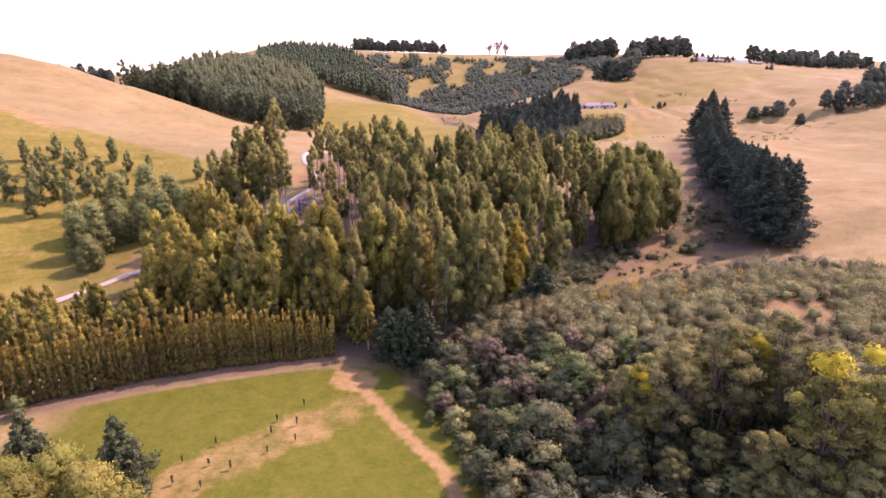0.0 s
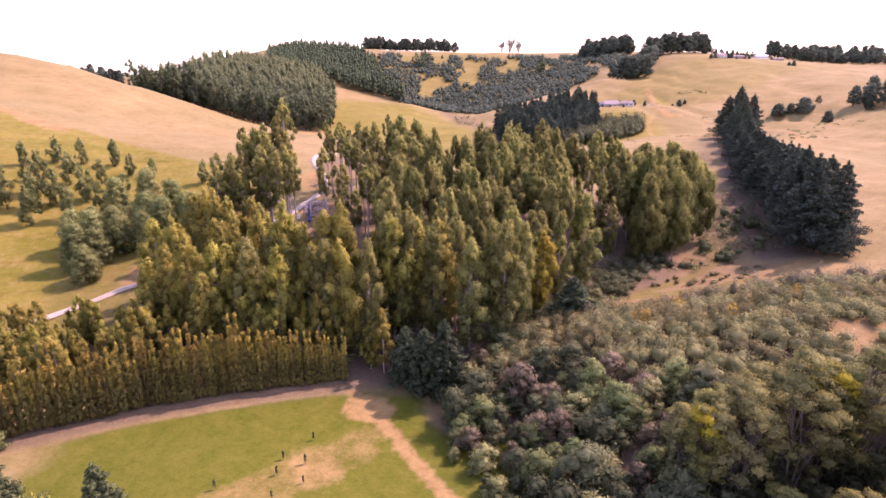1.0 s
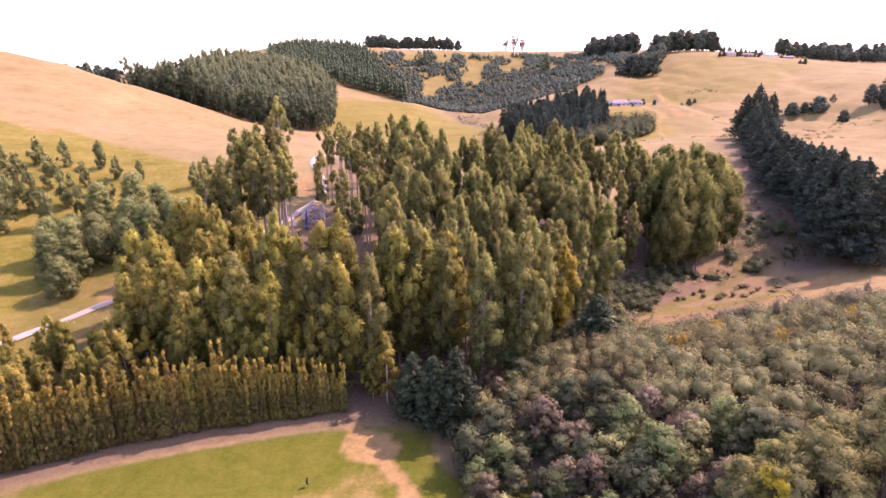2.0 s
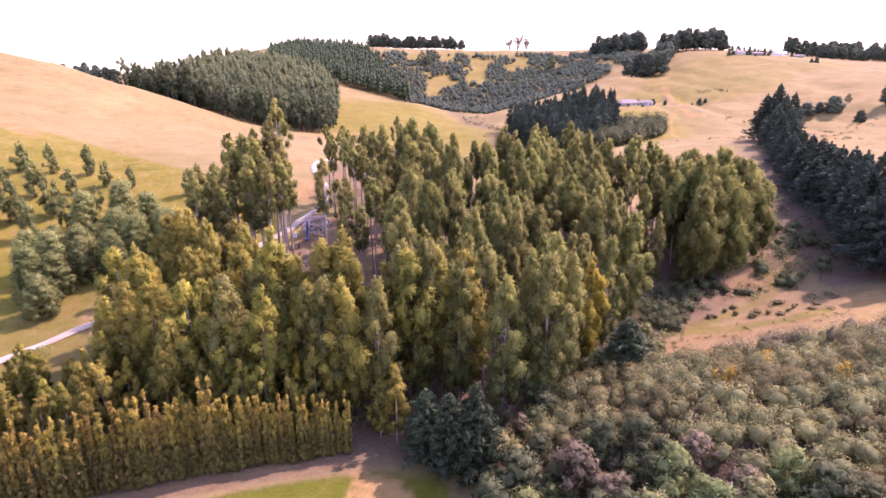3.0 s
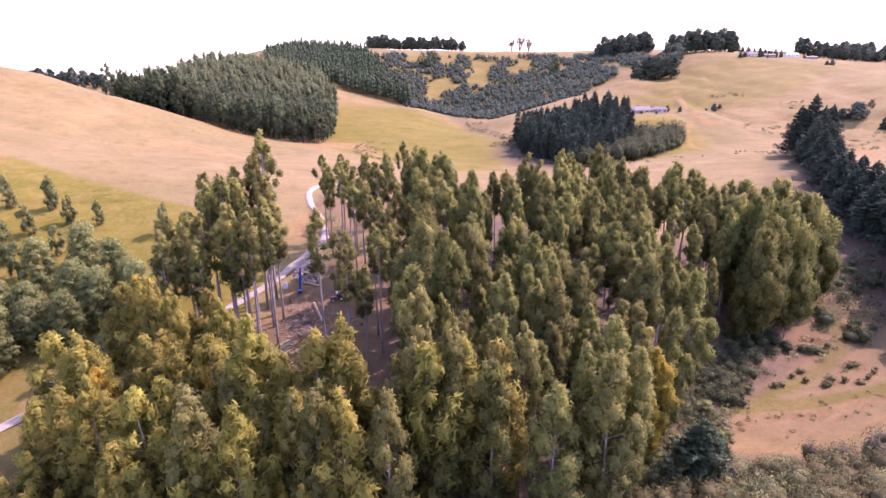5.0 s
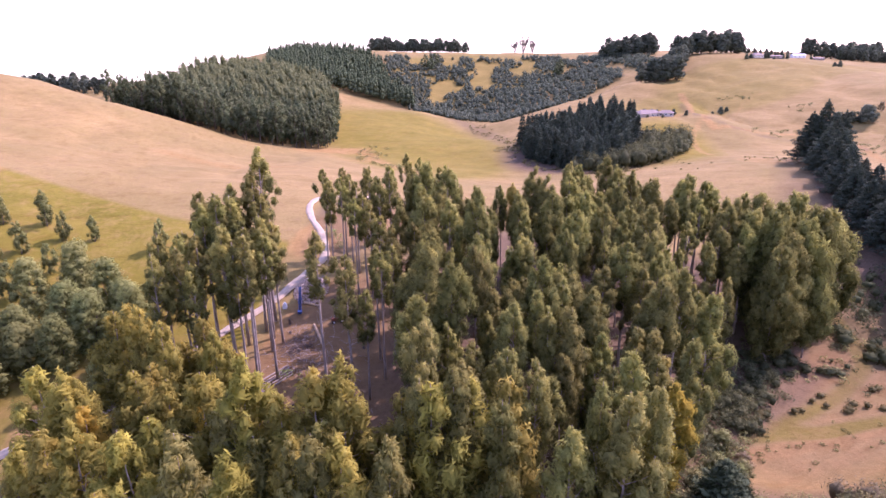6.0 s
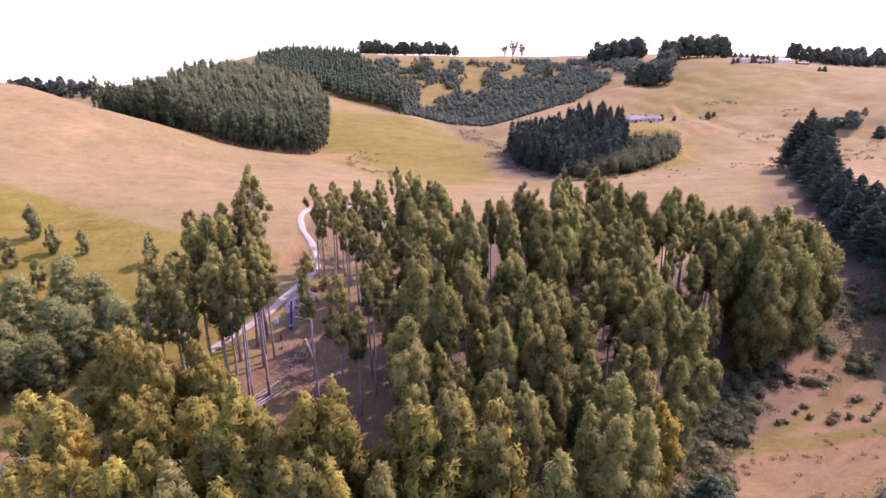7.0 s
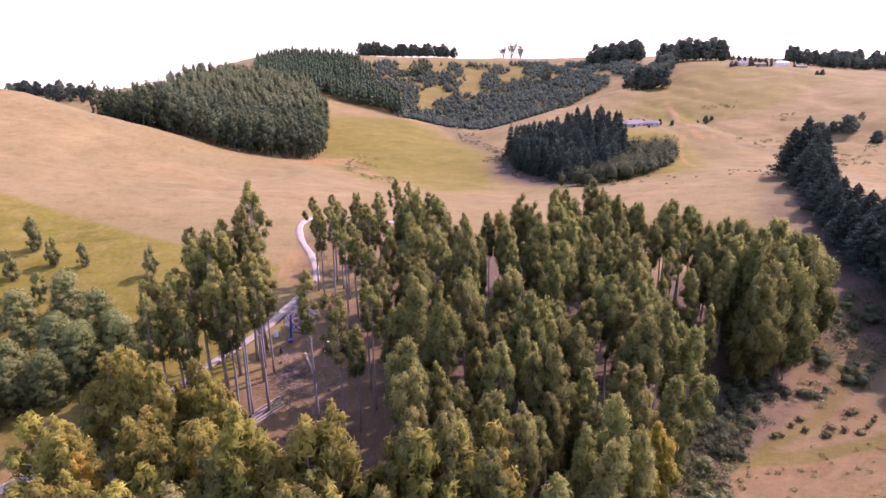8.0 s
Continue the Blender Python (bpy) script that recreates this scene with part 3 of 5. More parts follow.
def ribbon(name, pts, width, mat, lift=0.12, step=2.0):
    """A track laid on the land along the points, slightly crowned, with sunk verges."""
    p = [Vector((a, b, 0)) for a, b in pts]
    dense = []
    for i in range(len(p) - 1):
        p0, p1, p2, p3 = p[max(i - 1, 0)], p[i], p[i + 1], p[min(i + 2, len(p) - 1)]
        k = max(2, int((p2 - p1).length / step))
        for j in range(k):
            t = j / k
            dense.append(0.5 * ((2 * p1) + (p2 - p0) * t + (2 * p0 - 5 * p1 + 4 * p2 - p3) * t * t + (3 * p1 - p0 - 3 * p2 + p3) * t ** 3))
    dense.append(p[-1])
    verts, faces = [], []
    offs = (-0.56, -0.42, -0.15, 0.15, 0.42, 0.56)
    rise = (-0.55, 0.0, 0.05, 0.05, 0.0, -0.55)
    for i, q in enumerate(dense):
        d = (dense[min(i + 1, len(dense) - 1)] - dense[max(i - 1, 0)]).normalized()
        nrm = Vector((-d.y, d.x, 0))
        w = width * (1 + 0.12 * math.sin(i * 0.7) + 0.08 * math.sin(i * 1.9))
        z0 = max(level(q.x + nrm.x * w * o, q.y + nrm.y * w * o) for o in (-0.42, 0, 0.42)) + 0.25
        for o, rz in zip(offs, rise):
            x, y = q.x + nrm.x * w * o, q.y + nrm.y * w * o
            verts.append((x, y, z0 + lift + rz))
    for i in range(len(dense) - 1):
        for j in range(5):
            a = i * 6 + j
            faces.append((a, a + 1, a + 7, a + 6))
    return new(name, mesh_of(name, verts, faces, mat, smooth=True))


tagged(ribbon("road", [(-140, 160), (-120, 181), (-110, 192), (-100, 199), (-90, 212), (-78, 230), (-68, 244), (-64, 253), (-60.5, 262), (-57.5, 272), (-61, 286), (-68, 300), (-72, 314), (-70.5, 326), (-62, 333), (-50, 335), (-36, 332), (-20, 335)], 2.5, GRAVEL),
       "pale gravel farm track winding through the trees", "track", kind="structure")


# ---------------------------------------------------------------- plants
def stem_line(H, lean, g, n=9, wob=0.25):
    pts, x, y = [], 0.0, 0.0
    dx, dy = g.normal(0, lean), g.normal(0, lean)
    for i in range(n):
        t = i / (n - 1)
        pts.append((x + dx * t * H, y + dy * t * H, t * H))
        x += g.normal(0, wob * 0.3)
        y += g.normal(0, wob * 0.3)
    return pts


def along(pts, t):
    k = t * (len(pts) - 1)
    i = min(int(k), len(pts) - 2)
    a, b = np.array(pts[i]), np.array(pts[i + 1])
    return a + (b - a) * (k - i)


def gum(seed, H, R, bare, count, per, leaf, mat, bark, top_young=0.75, core=2, limbs=True, lean=0.018):
    """Tall gum: a clean pale trunk, rising limbs and a domed column of billowing leafy masses."""
    g = np.random.default_rng(seed)
    stem = stem_line(H * 0.95, lean, g)
    r0 = 0.0088 * H + 0.04
    pieces = [tube([(p[0], p[1], p[2] - (0.6 if i == 0 else 0)) for i, p in enumerate(stem)], [r0 * (1 - 0.9 * i / 8) for i in range(9)], 7)]
    lobes = []
    heavy = g.uniform(0, 6.283)
    for i in range(count):
        u = (i + g.uniform(0, 0.9)) / count
        t = bare + (0.985 - bare) * u
        shape = (0.62 + 0.38 * min(1.0, u / 0.3)) if u < 0.3 else 1 - 0.84 * ((u - 0.3) / 0.7) ** 2.3
        s = R * g.uniform(0.2, 0.4) * (1.0 if u < 0.7 else 1.0 - 0.55 * (u - 0.7) / 0.3)
        w = i * 2.4 + g.uniform(-0.8, 0.8)
        reach = R * shape * g.uniform(0.6, 1.18) * (1 + 0.22 * math.cos(w - heavy))
        d = max(0.0, reach - s * 0.75)
        mid = along(stem, t)
        tip = mid + np.array([math.cos(w) * d, math.sin(w) * d, g.uniform(-0.5, 0.5)])
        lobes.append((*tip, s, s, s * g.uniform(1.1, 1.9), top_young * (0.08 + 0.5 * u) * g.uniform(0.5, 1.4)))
        if limbs and d > 0.8 and u < 0.75:
            root = along(stem, max(0.1, t - 0.09))
            elbow = root * 0.45 + tip * 0.55 + np.array([0, 0, -0.35])
            pieces.append(tube([root, elbow, tip], [0.06 + 0.002 * H * (1 - u), 0.05, 0.03], 3, False))
    for i in range(int(count * 0.3)):
        root = along(stem, g.uniform(bare * 0.45, bare))
        w, d = g.uniform(0, 6.28), g.uniform(0.6, 1.6)
        tip = root + np.array([math.cos(w) * d, math.sin(w) * d, g.uniform(0.1, 0.9)])
        pieces.append(tube([root, tip], [0.05, 0.02], 3, False))
    v, f = joined(pieces)
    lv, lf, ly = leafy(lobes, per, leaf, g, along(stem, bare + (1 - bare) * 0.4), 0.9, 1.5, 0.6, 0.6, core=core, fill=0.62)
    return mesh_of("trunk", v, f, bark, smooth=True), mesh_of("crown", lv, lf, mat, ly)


def bushy(seed, H, R, count, per, leaf, mat, bark, bare=0.12, top_young=0.5, squat=1.0, tip=1.0, core=1):
    """Rounded tree or large shrub, leafy nearly to the ground, on several stems."""
    g = np.random.default_rng(seed)
    pieces, clumps = [], []
    for k in range(3):
        w = k * 2.1 + g.uniform(-0.4, 0.4)
        q = R * 0.45
        pieces.append(tube([(0.15 * math.cos(w), 0.15 * math.sin(w), -0.5), (q * 0.5 * math.cos(w), q * 0.5 * math.sin(w), H * 0.35), (q * math.cos(w), q * math.sin(w), H * 0.75)], [0.009 * H + 0.05, 0.006 * H + 0.03, 0.02], 5))
    for i in range(count):
        u = (i + g.uniform(0, 1)) / count
        z = H * (bare + (0.93 - bare) * u)
        reach = R * math.sin(math.pi * (0.22 + 0.74 * u)) ** 0.7 * (1.0 - 0.25 * u)
        w, d = i * 2.4 + g.uniform(-0.7, 0.7), reach * math.sqrt(g.uniform(0.15, 1.0)) * 0.85
        s = R * g.uniform(0.16, 0.36) * (1.25 if count < 30 else 1.0)
        clumps.append((math.cos(w) * d, math.sin(w) * d, z, s, s, s * 0.85 * squat, top_young * (0.2 + 0.7 * u) * u ** (tip - 1)))
    v, f = joined(pieces)
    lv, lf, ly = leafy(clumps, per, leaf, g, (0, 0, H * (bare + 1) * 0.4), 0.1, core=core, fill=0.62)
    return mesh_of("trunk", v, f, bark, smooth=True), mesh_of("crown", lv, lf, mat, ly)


def branching(seed, H, R, puffs, per, leaf, mat, bark, fork=0.42, bright=0.5, patch=0.0):
    """Scrub tree: several splayed bare stems that fork into limbs, each ending in a flattened leafy puff."""
    g = np.random.default_rng(seed)
    pieces, lobes = [], []
    stems = 5
    for k in range(stems):
        w = k * 6.283 / stems + g.uniform(-0.4, 0.4)
        q = R * g.uniform(0.15, 0.35)
        knee = np.array([math.cos(w) * q, math.sin(w) * q, H * (fork + g.uniform(-0.1, 0.12))])
        pieces.append(tube([(0.25 * math.cos(w), 0.25 * math.sin(w), -0.5), knee * np.array([0.6, 0.6, 0.55]), knee], [0.22, 0.17, 0.12], 5))
        for j in range(puffs // stems):
            v = w + g.normal(0, 0.75)
            d = R * math.sqrt(g.uniform(0.05, 1.0)) * 0.9
            top = H * (0.98 - 0.34 * (d / R) ** 2 - 0.42 * g.uniform() ** 1.6)
            tip = np.array([math.cos(v) * d, math.sin(v) * d, max(top, knee[2] * 0.8)])
            pieces.append(tube([knee, knee * 0.4 + tip * 0.6 + np.array([0, 0, -0.5]), tip], [0.10, 0.07, 0.03], 4, False))
            s = R * g.uniform(0.15, 0.27)
            gold = 1.0 if patch and tip[2] > H * 0.8 and g.uniform() < patch else 0.0
            lobes.append((*tip, s * 1.15, s * 1.15, s * 0.72, min(1.0, bright * (0.2 + 0.6 * tip[2] / H) * g.uniform(0.3, 1.2) + gold)))
    v, f = joined(pieces)
    lv, lf, ly = leafy(lobes, per, leaf, g, (0, 0, H * 0.6), 0.2, core=1, fill=0.68)
    return mesh_of("trunk", v, f, bark, smooth=True), mesh_of("crown", lv, lf, mat, ly)


def conifer(seed, H, R, levels, per, leaf, mat, bark, bare=0.08, rough=0.25):
    """Pine: whorls of up-turned boughs, longest low down, with needle tufts along each."""
    g = np.random.default_rng(seed)
    stem = stem_line(H, 0.006, g, wob=0.1)
    pieces = [tube([(p[0], p[1], p[2] - (0.6 if i == 0 else 0)) for i, p in enumerate(stem)], [(0.012 * H + 0.06) * (1 - 0.94 * i / 8) for i in range(9)], 6)]
    clumps = []
    for i in range(levels):
        u = (i + 0.3 * g.uniform()) / levels
        z = H * (bare + (0.97 - bare) * u)
        reach = R * (1 - u) ** 0.75 * g.uniform(1 - rough, 1 + rough) + 0.4
        boughs = 6 if u < 0.6 else 4
        w0 = g.uniform(0, 6.28)
        for k in range(boughs):
            w = w0 + k * 6.283 / boughs + g.uniform(-0.3, 0.3)
            L = reach * g.uniform(0.7, 1.1)
            root = along(stem, z / H)
            tip = root + np.array([math.cos(w) * L, math.sin(w) * L, L * g.uniform(0.02, 0.28)])
            if u < 0.85:
                pieces.append(tube([root, tip], [0.05 + 0.004 * H * (1 - u), 0.03], 3, False))
            for q in ((0.45, 0.75, 1.0) if L > 2.2 else (0.7, 1.0)):
                p = root + (tip - root) * q
                s = 0.22 * L * (1.15 - 0.35 * q) + 0.25
                clumps.append((*p, s, s, s * 0.55, 0.15 + 0.5 * q * u))
    clumps.append((*along(stem, 0.985), 0.3, 0.3, H * 0.03, 0.7))
    v, f = joined(pieces)
    lv, lf, ly = foliage(clumps, per, leaf, 1.9, 0.0, g, 0.5, 0.62)
    return mesh_of("trunk", v, f, bark, smooth=True), mesh_of("crown", lv, lf, mat, ly)


def column(seed, H, R, per, leaf, mat, bark):
    """Narrow shelter tree: several upright spires pressed together."""
    g = np.random.default_rng(seed)
    pieces, clumps = [], []
    for k in range(5):
        w = k * 1.26 + g.uniform(-0.5, 0.5)
        d = R * 0.6 * (0 if k == 0 else g.uniform(0.7, 1.2))
        h = H * (1.0 if k == 0 else g.uniform(0.62, 0.96))
        x, y = math.cos(w) * d, math.sin(w) * d
        pieces.append(tube([(x * 0.4, y * 0.4, -0.6), (x * 0.8, y * 0.8, h * 0.3), (x, y, h * 0.97)], [0.16, 0.11, 0.03], 5))
        for i in range(11):
            t = 0.03 + 0.95 * (i + g.uniform(0, 1)) / 11
            s = R * (0.5 if t < 0.55 else 0.5 * (1.06 - t) / 0.51) * g.uniform(0.8, 1.2)
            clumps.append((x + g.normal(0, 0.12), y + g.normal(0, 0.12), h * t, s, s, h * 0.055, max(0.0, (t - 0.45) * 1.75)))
    v, f = joined(pieces)
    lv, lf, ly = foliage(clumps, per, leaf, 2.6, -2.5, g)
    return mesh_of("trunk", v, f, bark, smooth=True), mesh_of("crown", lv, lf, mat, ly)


def plant(name, meshes, x, y, label, category, group="", scale=1.0, z=None, turn=None, wide=1.0):
    root = thing(name, label, category, group)
    root.location = (x, y, level(x, y) if z is None else z)
    root.rotation_euler = (0, 0, rng.uniform(0, 6.283) if turn is None else turn)
    root.scale = (scale * wide, scale * wide, scale)
    part("trunk", meshes[0], root)
    part("crown", meshes[1], root)
    return root


def scatter(poly, gap, g, jitter=0.35, keep=None):
    """Places inside a polygon, about gap apart."""
    xs, ys = [p[0] for p in poly], [p[1] for p in poly]
    out, row = [], 0
    y = min(ys)
    while y < max(ys):
        x = min(xs) + (gap / 2 if row % 2 else 0)
        while x < max(xs):
            px, py = x + g.uniform(-jitter, jitter) * gap, y + g.uniform(-jitter, jitter) * gap
            if inside(px, py, poly) and (keep is None or keep(px, py)):
                out.append((px, py))
            x += gap
        y += gap * 0.88
        row += 1
    return out


def inside(x, y, poly):
    hit = False
    for (ax, ay), (bx, by) in zip(poly, poly[1:] + poly[:1]):
        if (ay > y) != (by > y) and x < (bx - ax) * (y - ay) / (by - ay) + ax:
            hit = not hit
    return hit


# gum plantation ------------------------------------------------------------
GUMS = [gum(100 + k, H, R * 1.12, bare + 0.07, 32, 130, 0.42, EUC, BARK) for k, (H, R, bare) in enumerate(
    [(37, 4.0, 0.40), (39, 4.3, 0.46), (36, 3.8, 0.36), (40, 4.1, 0.5), (35, 4.4, 0.40), (38, 3.7, 0.46), (37, 4.6, 0.38), (41, 4.0, 0.5)])]
EDGE = [gum(120 + k, H, R * 1.1, bare, 48, 112, 0.42, EUC, BARK) for k, (H, R, bare) in enumerate([(36, 4.2, 0.12), (38, 4.5, 0.18), (34, 4.1, 0.10), (37, 4.7, 0.14)])]
THIN = [gum(140 + k, H, 3.0, bare + 0.04, 26, 66, 0.42, EUC, BARK, 1.0, lean=0.006) for k, (H, bare) in enumerate([(36, 0.52), (38, 0.58), (34, 0.50)])]
BANK = [gum(150 + k, H, 7.0, bare, 58, 160, 0.5, EUC, BARK) for k, (H, bare) in enumerate([(36, 0.14), (37, 0.18), (34, 0.10)])]
SMALL = [gum(160 + k, H, R, bare, 28, 95, 0.34, EUC_SMALL, BARK, 1.0, limbs=False) for k, (H, R, bare) in enumerate(
    [(18, 2.8, 0.14), (20, 3.0, 0.16), (16, 2.8, 0.10), (22, 3.2, 0.18), (19, 2.6, 0.14)])]

LEFT = [gum(180 + k, 33, 4.6, 0.2, 42, 118, 0.41, EUC_SMALL, BARK, 0.85) for k in range(3)]
gum_label = "tall eucalypt with pale bare trunk and olive crown in the plantation"
STAND = [(-86, 172), (-62, 158), (-34, 156), (4, 157), (20, 168), (30, 184), (44, 200), (52, 222), (50, 250), (58, 285), (60, 308), (38, 310), (22, 282), (-4, 268), (-30, 258), (-32, 240), (-26, 215), (-27, 172), (-54, 171), (-60, 196), (-84, 196)]
CLEARING = [(-66, 203), (-66, 245), (-58, 258), (-36, 254), (-27, 236), (-27, 200), (-25, 172), (-40, 169), (-52, 171), (-57, 190)]
g_place = np.random.default_rng(5)


def in_clearing(x, y):
    return inside(x, y, CLEARING)


for x, y in scatter(STAND, 8.5, g_place, 0.42, lambda x, y: not in_clearing(x, y)):
    s = g_place.uniform(0.78, 1.1)
    edge = y < 168 or (x > 8 and y < 205) or (x > 40 and y < 235)
    s *= 1.1 if x < -56 else 0.97 if y < 166 else 1.0
    plant("eucalyptus_tree", (LEFT[int(g_place.integers(3))] if x < -56 else EDGE[int(g_place.integers(4))] if edge else GUMS[int(g_place.integers(8))]), x, y, gum_label, "tree", "plantation eucalypts", s, wide=g_place.uniform(0.72, 1.08))
# the thin stand by the track and the clearing
for x, y, s in ((-66, 210, 1.0), (-63.5, 209, 1.02), (-61, 209, 0.96), (-68, 214, 1.0), (-70, 219, 1.05), (-60, 227, 0.92), (-62, 224, 1.0), (-72, 224, 1.08), (-66, 232, 1.14), (-64.5, 236, 1.18), (-74, 220, 1.0), (-78, 214, 0.95), (-76, 208, 0.95), (-72, 206, 0.95), (-80, 222, 0.9), (-69, 226, 1.1), (-58, 214, 0.9), (-71, 231, 1.0), (-52.5, 262, 0.95), (-48, 258, 0.92), (-44, 262, 0.9),
                (-44, 207.5, 1.18), (-37.6, 206, 1.12), (-55, 266, 0.9), (-50, 273, 0.85), (-42, 276, 0.9), (-35, 279, 0.95), (-27, 273, 1.0), (-22, 281, 0.95), (-44, 284, 0.8), (-30, 288, 0.9), (-18, 288, 0.9), (-26, 296, 0.85), (-62, 213, 0.95), (-63, 229, 1.08), (-42, 246, 0.9), (-40, 252, 0.9), (-36, 256, 0.95), (-47, 268, 0.9), (-33, 262, 1.0), (-38, 268, 0.95), (-74, 214, 0.95), (-34, 208, 0.9), (-31, 215, 0.95), (-33, 222, 0.88), (-30, 230, 0.98), (-34, 240, 0.95), (-38, 247, 0.92), (-29, 222, 1.0), (-80, 206, 0.95), (-83, 214, 1.0), (-77, 226, 1.0)):
    plant("eucalyptus_tree", THIN[int(g_place.integers(3))], x, y, "slender eucalypt with a long bare trunk beside the clearing", "tree", "clearing eucalypts", s * (1.17 if x < -57 and y < 245 else 1.0))
# the group on the bank east of the stand
for x, y, s in ((79, 241, 1.0), (85, 246, 1.05), (91, 252, 1.08), (98, 257, 1.12), (104, 259, 1.0), (83, 254, 1.0), (90, 262, 1.0), (97, 267, 1.12), (80, 262, 1.0), (86, 270, 1.0), (109, 264, 0.92), (93, 246, 0.8)):
    plant("eucalyptus_tree", BANK[int(g_place.integers(3))], x, y, "tall spreading eucalypt on the bare bank", "tree", "bank eucalypts", s * (1.08 if y < 250 else 1.19), wide=0.92)
for x, y, s in ((68, 256, 0.95), (73, 263, 1.0), (62, 264, 0.95), (68, 272, 1.0), (76, 274, 1.05), (60, 276, 0.95), (66, 282, 1.08), (73, 285, 1.1), (81, 281, 1.02), (88, 284, 1.0), (60, 290, 1.02), (80, 292, 1.05), (96, 280, 0.95), (70, 294, 1.0), (104, 276, 0.9), (62, 250, 0.9), (70, 250, 0.85), (76, 255, 0.95), (64, 240, 0.8), (58, 256, 0.95)):
    plant("eucalyptus_tree", (GUMS + EDGE + THIN)[int(g_place.integers(15))], x, y, "slender eucalypt with bare trunk behind the bank group", "tree", "bank eucalypts", s)
GOLDEN = gum(158, 29, 4.0, 0.10, 32, 130, 0.44, GOLD, BARK, 0.8)
for x, y, s in ((25, 180, 1.0), (27.5, 184, 0.8), (-52, 163, 0.72)):
    plant("golden_tree", GOLDEN, x, y, "golden-leaved eucalypt at the edge of the plantation", "tree", "golden eucalypts", s, wide=1.2)
# younger gums between the shelter belt and the stand
for x, y in scatter([(-128, 134), (-108, 140), (-84, 146), (-60, 151), (-34, 152), (-16, 154), (-16, 158), (-36, 158), (-62, 160), (-86, 172), (-84, 186), (-98, 186), (-106, 172), (-128, 160)], 5.4, g_place, 0.4):
    if x < -90 and y > 166:
        continue
    plant("eucalyptus_tree", SMALL[int(g_place.integers(5))], x, y, "young yellow-green eucalypt behind the shelter belt", "tree", "young eucalypts", g_place.uniform(0.75, 1.12) * (0.84 if x < -92 and y > 146 else 1.0))

MIDDLE = [gum(166 + k, H, 4.4, bare, 40, 120, 0.40, EUC_SMALL, BARK, 0.95) for k, (H, bare) in enumerate([(27, 0.12), (29, 0.16), (25, 0.10)])]
for x, y in scatter([(-94, 166), (-62, 155), (-30, 155), (-22, 164), (-28, 172), (-54, 172), (-60, 198), (-84, 198), (-89, 186)], 8.2, g_place, 0.4):
    plant("eucalyptus_tree", MIDDLE[int(g_place.integers(3))], x, y, "half-grown yellow-olive eucalypt crowded among the taller ones", "tree", "half-grown eucalypts", g_place.uniform(0.98, 1.3))
for i in range(9):
    plant("eucalyptus_tree", MIDDLE[i % 3], -56 + 6.4 * i + g_place.uniform(-1.5, 1.5), 170 + g_place.uniform(-2.5, 2.5), "half-grown yellow-olive eucalypt crowded among the taller ones", "tree", "half-grown eucalypts", g_place.uniform(1.28, 1.54))

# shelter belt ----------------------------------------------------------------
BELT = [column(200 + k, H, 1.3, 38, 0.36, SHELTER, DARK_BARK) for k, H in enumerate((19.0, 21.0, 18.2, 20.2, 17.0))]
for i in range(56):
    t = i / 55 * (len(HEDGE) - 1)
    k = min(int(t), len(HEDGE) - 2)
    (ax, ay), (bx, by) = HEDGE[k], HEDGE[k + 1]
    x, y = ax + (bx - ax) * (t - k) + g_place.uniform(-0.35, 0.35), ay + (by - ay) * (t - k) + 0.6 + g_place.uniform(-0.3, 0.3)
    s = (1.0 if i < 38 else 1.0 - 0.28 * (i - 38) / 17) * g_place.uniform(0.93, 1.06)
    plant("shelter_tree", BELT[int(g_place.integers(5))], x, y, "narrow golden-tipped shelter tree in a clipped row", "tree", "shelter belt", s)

# grey-leaved trees west of the track -------------------------------------------
GREYS = [bushy(230 + k, H, R, 70, 90, 0.38, WILLOW, DARK_BARK, 0.04) for k, (H, R) in enumerate(((16, 6.4), (18, 6.8), (14, 6.2), (19, 6.4)))]
for x, y, s in ((-124, 244, 0.95), (-112, 238, 0.9), (-109, 223, 0.9), (-113, 215, 0.85), (-121, 214, 0.9), (-133, 236, 0.9), (-126, 206, 0.95), (-118, 228, 1.0), (-104, 232, 0.9), (-98, 225, 0.95), (-126, 220, 1.0), (-131, 213, 0.9), (-94, 216, 0.9), (-136, 224, 0.8), (-96, 206, 0.8), (-128, 250, 0.75), (-124, 196, 0.9), (-131, 203, 0.9), (-138, 214, 0.85), (-112, 229, 0.95)):
    plant("grey_tree", GREYS[int(g_place.integers(4))], x, y, "grey-green bushy tree below the hillside", "tree", "grey trees", s)
OPENS = [gum(250 + k, 10.5, 2.5, 0.08, 22, 60, 0.36, WILLOW, DARK_BARK, 0.4, 1, False) for k in range(4)]
for x, y, s in ((-112.5, 271.5, 1.1), (-137, 274, 0.9), (-146, 273, 1.05), (-157, 280, 1.25), (-166, 236, 1.5), (-191, 268, 1.1), (-181, 276, 1.2), (-170, 277, 1.2), (-160, 240, 1.6), (-152, 246, 1.5), (-172, 246, 1.5), (-178, 258, 1.3), (-165, 258, 1.4), (-154, 262, 1.1), (-186, 246, 1.3), (-150, 232, 1.4), (-143, 240, 1.2), (-176, 234, 1.4), (-162, 226, 1.5), (-140, 254, 1.0), (-200, 262, 1.1), (-196, 250, 1.2)):
    plant("paddock_tree", OPENS[int(g_place.integers(4))], x, y, "small grey-green tree standing in the green paddock", "tree", "paddock trees", s)

# big pines on the eastern slope -------------------------------------------------
PINES = [conifer(300 + k, 32, R, 30, 34, 0.52, PINE, DARK_BARK, 0.04) for k, R in enumerate((9.5, 9.0, 10.0, 9.0))]
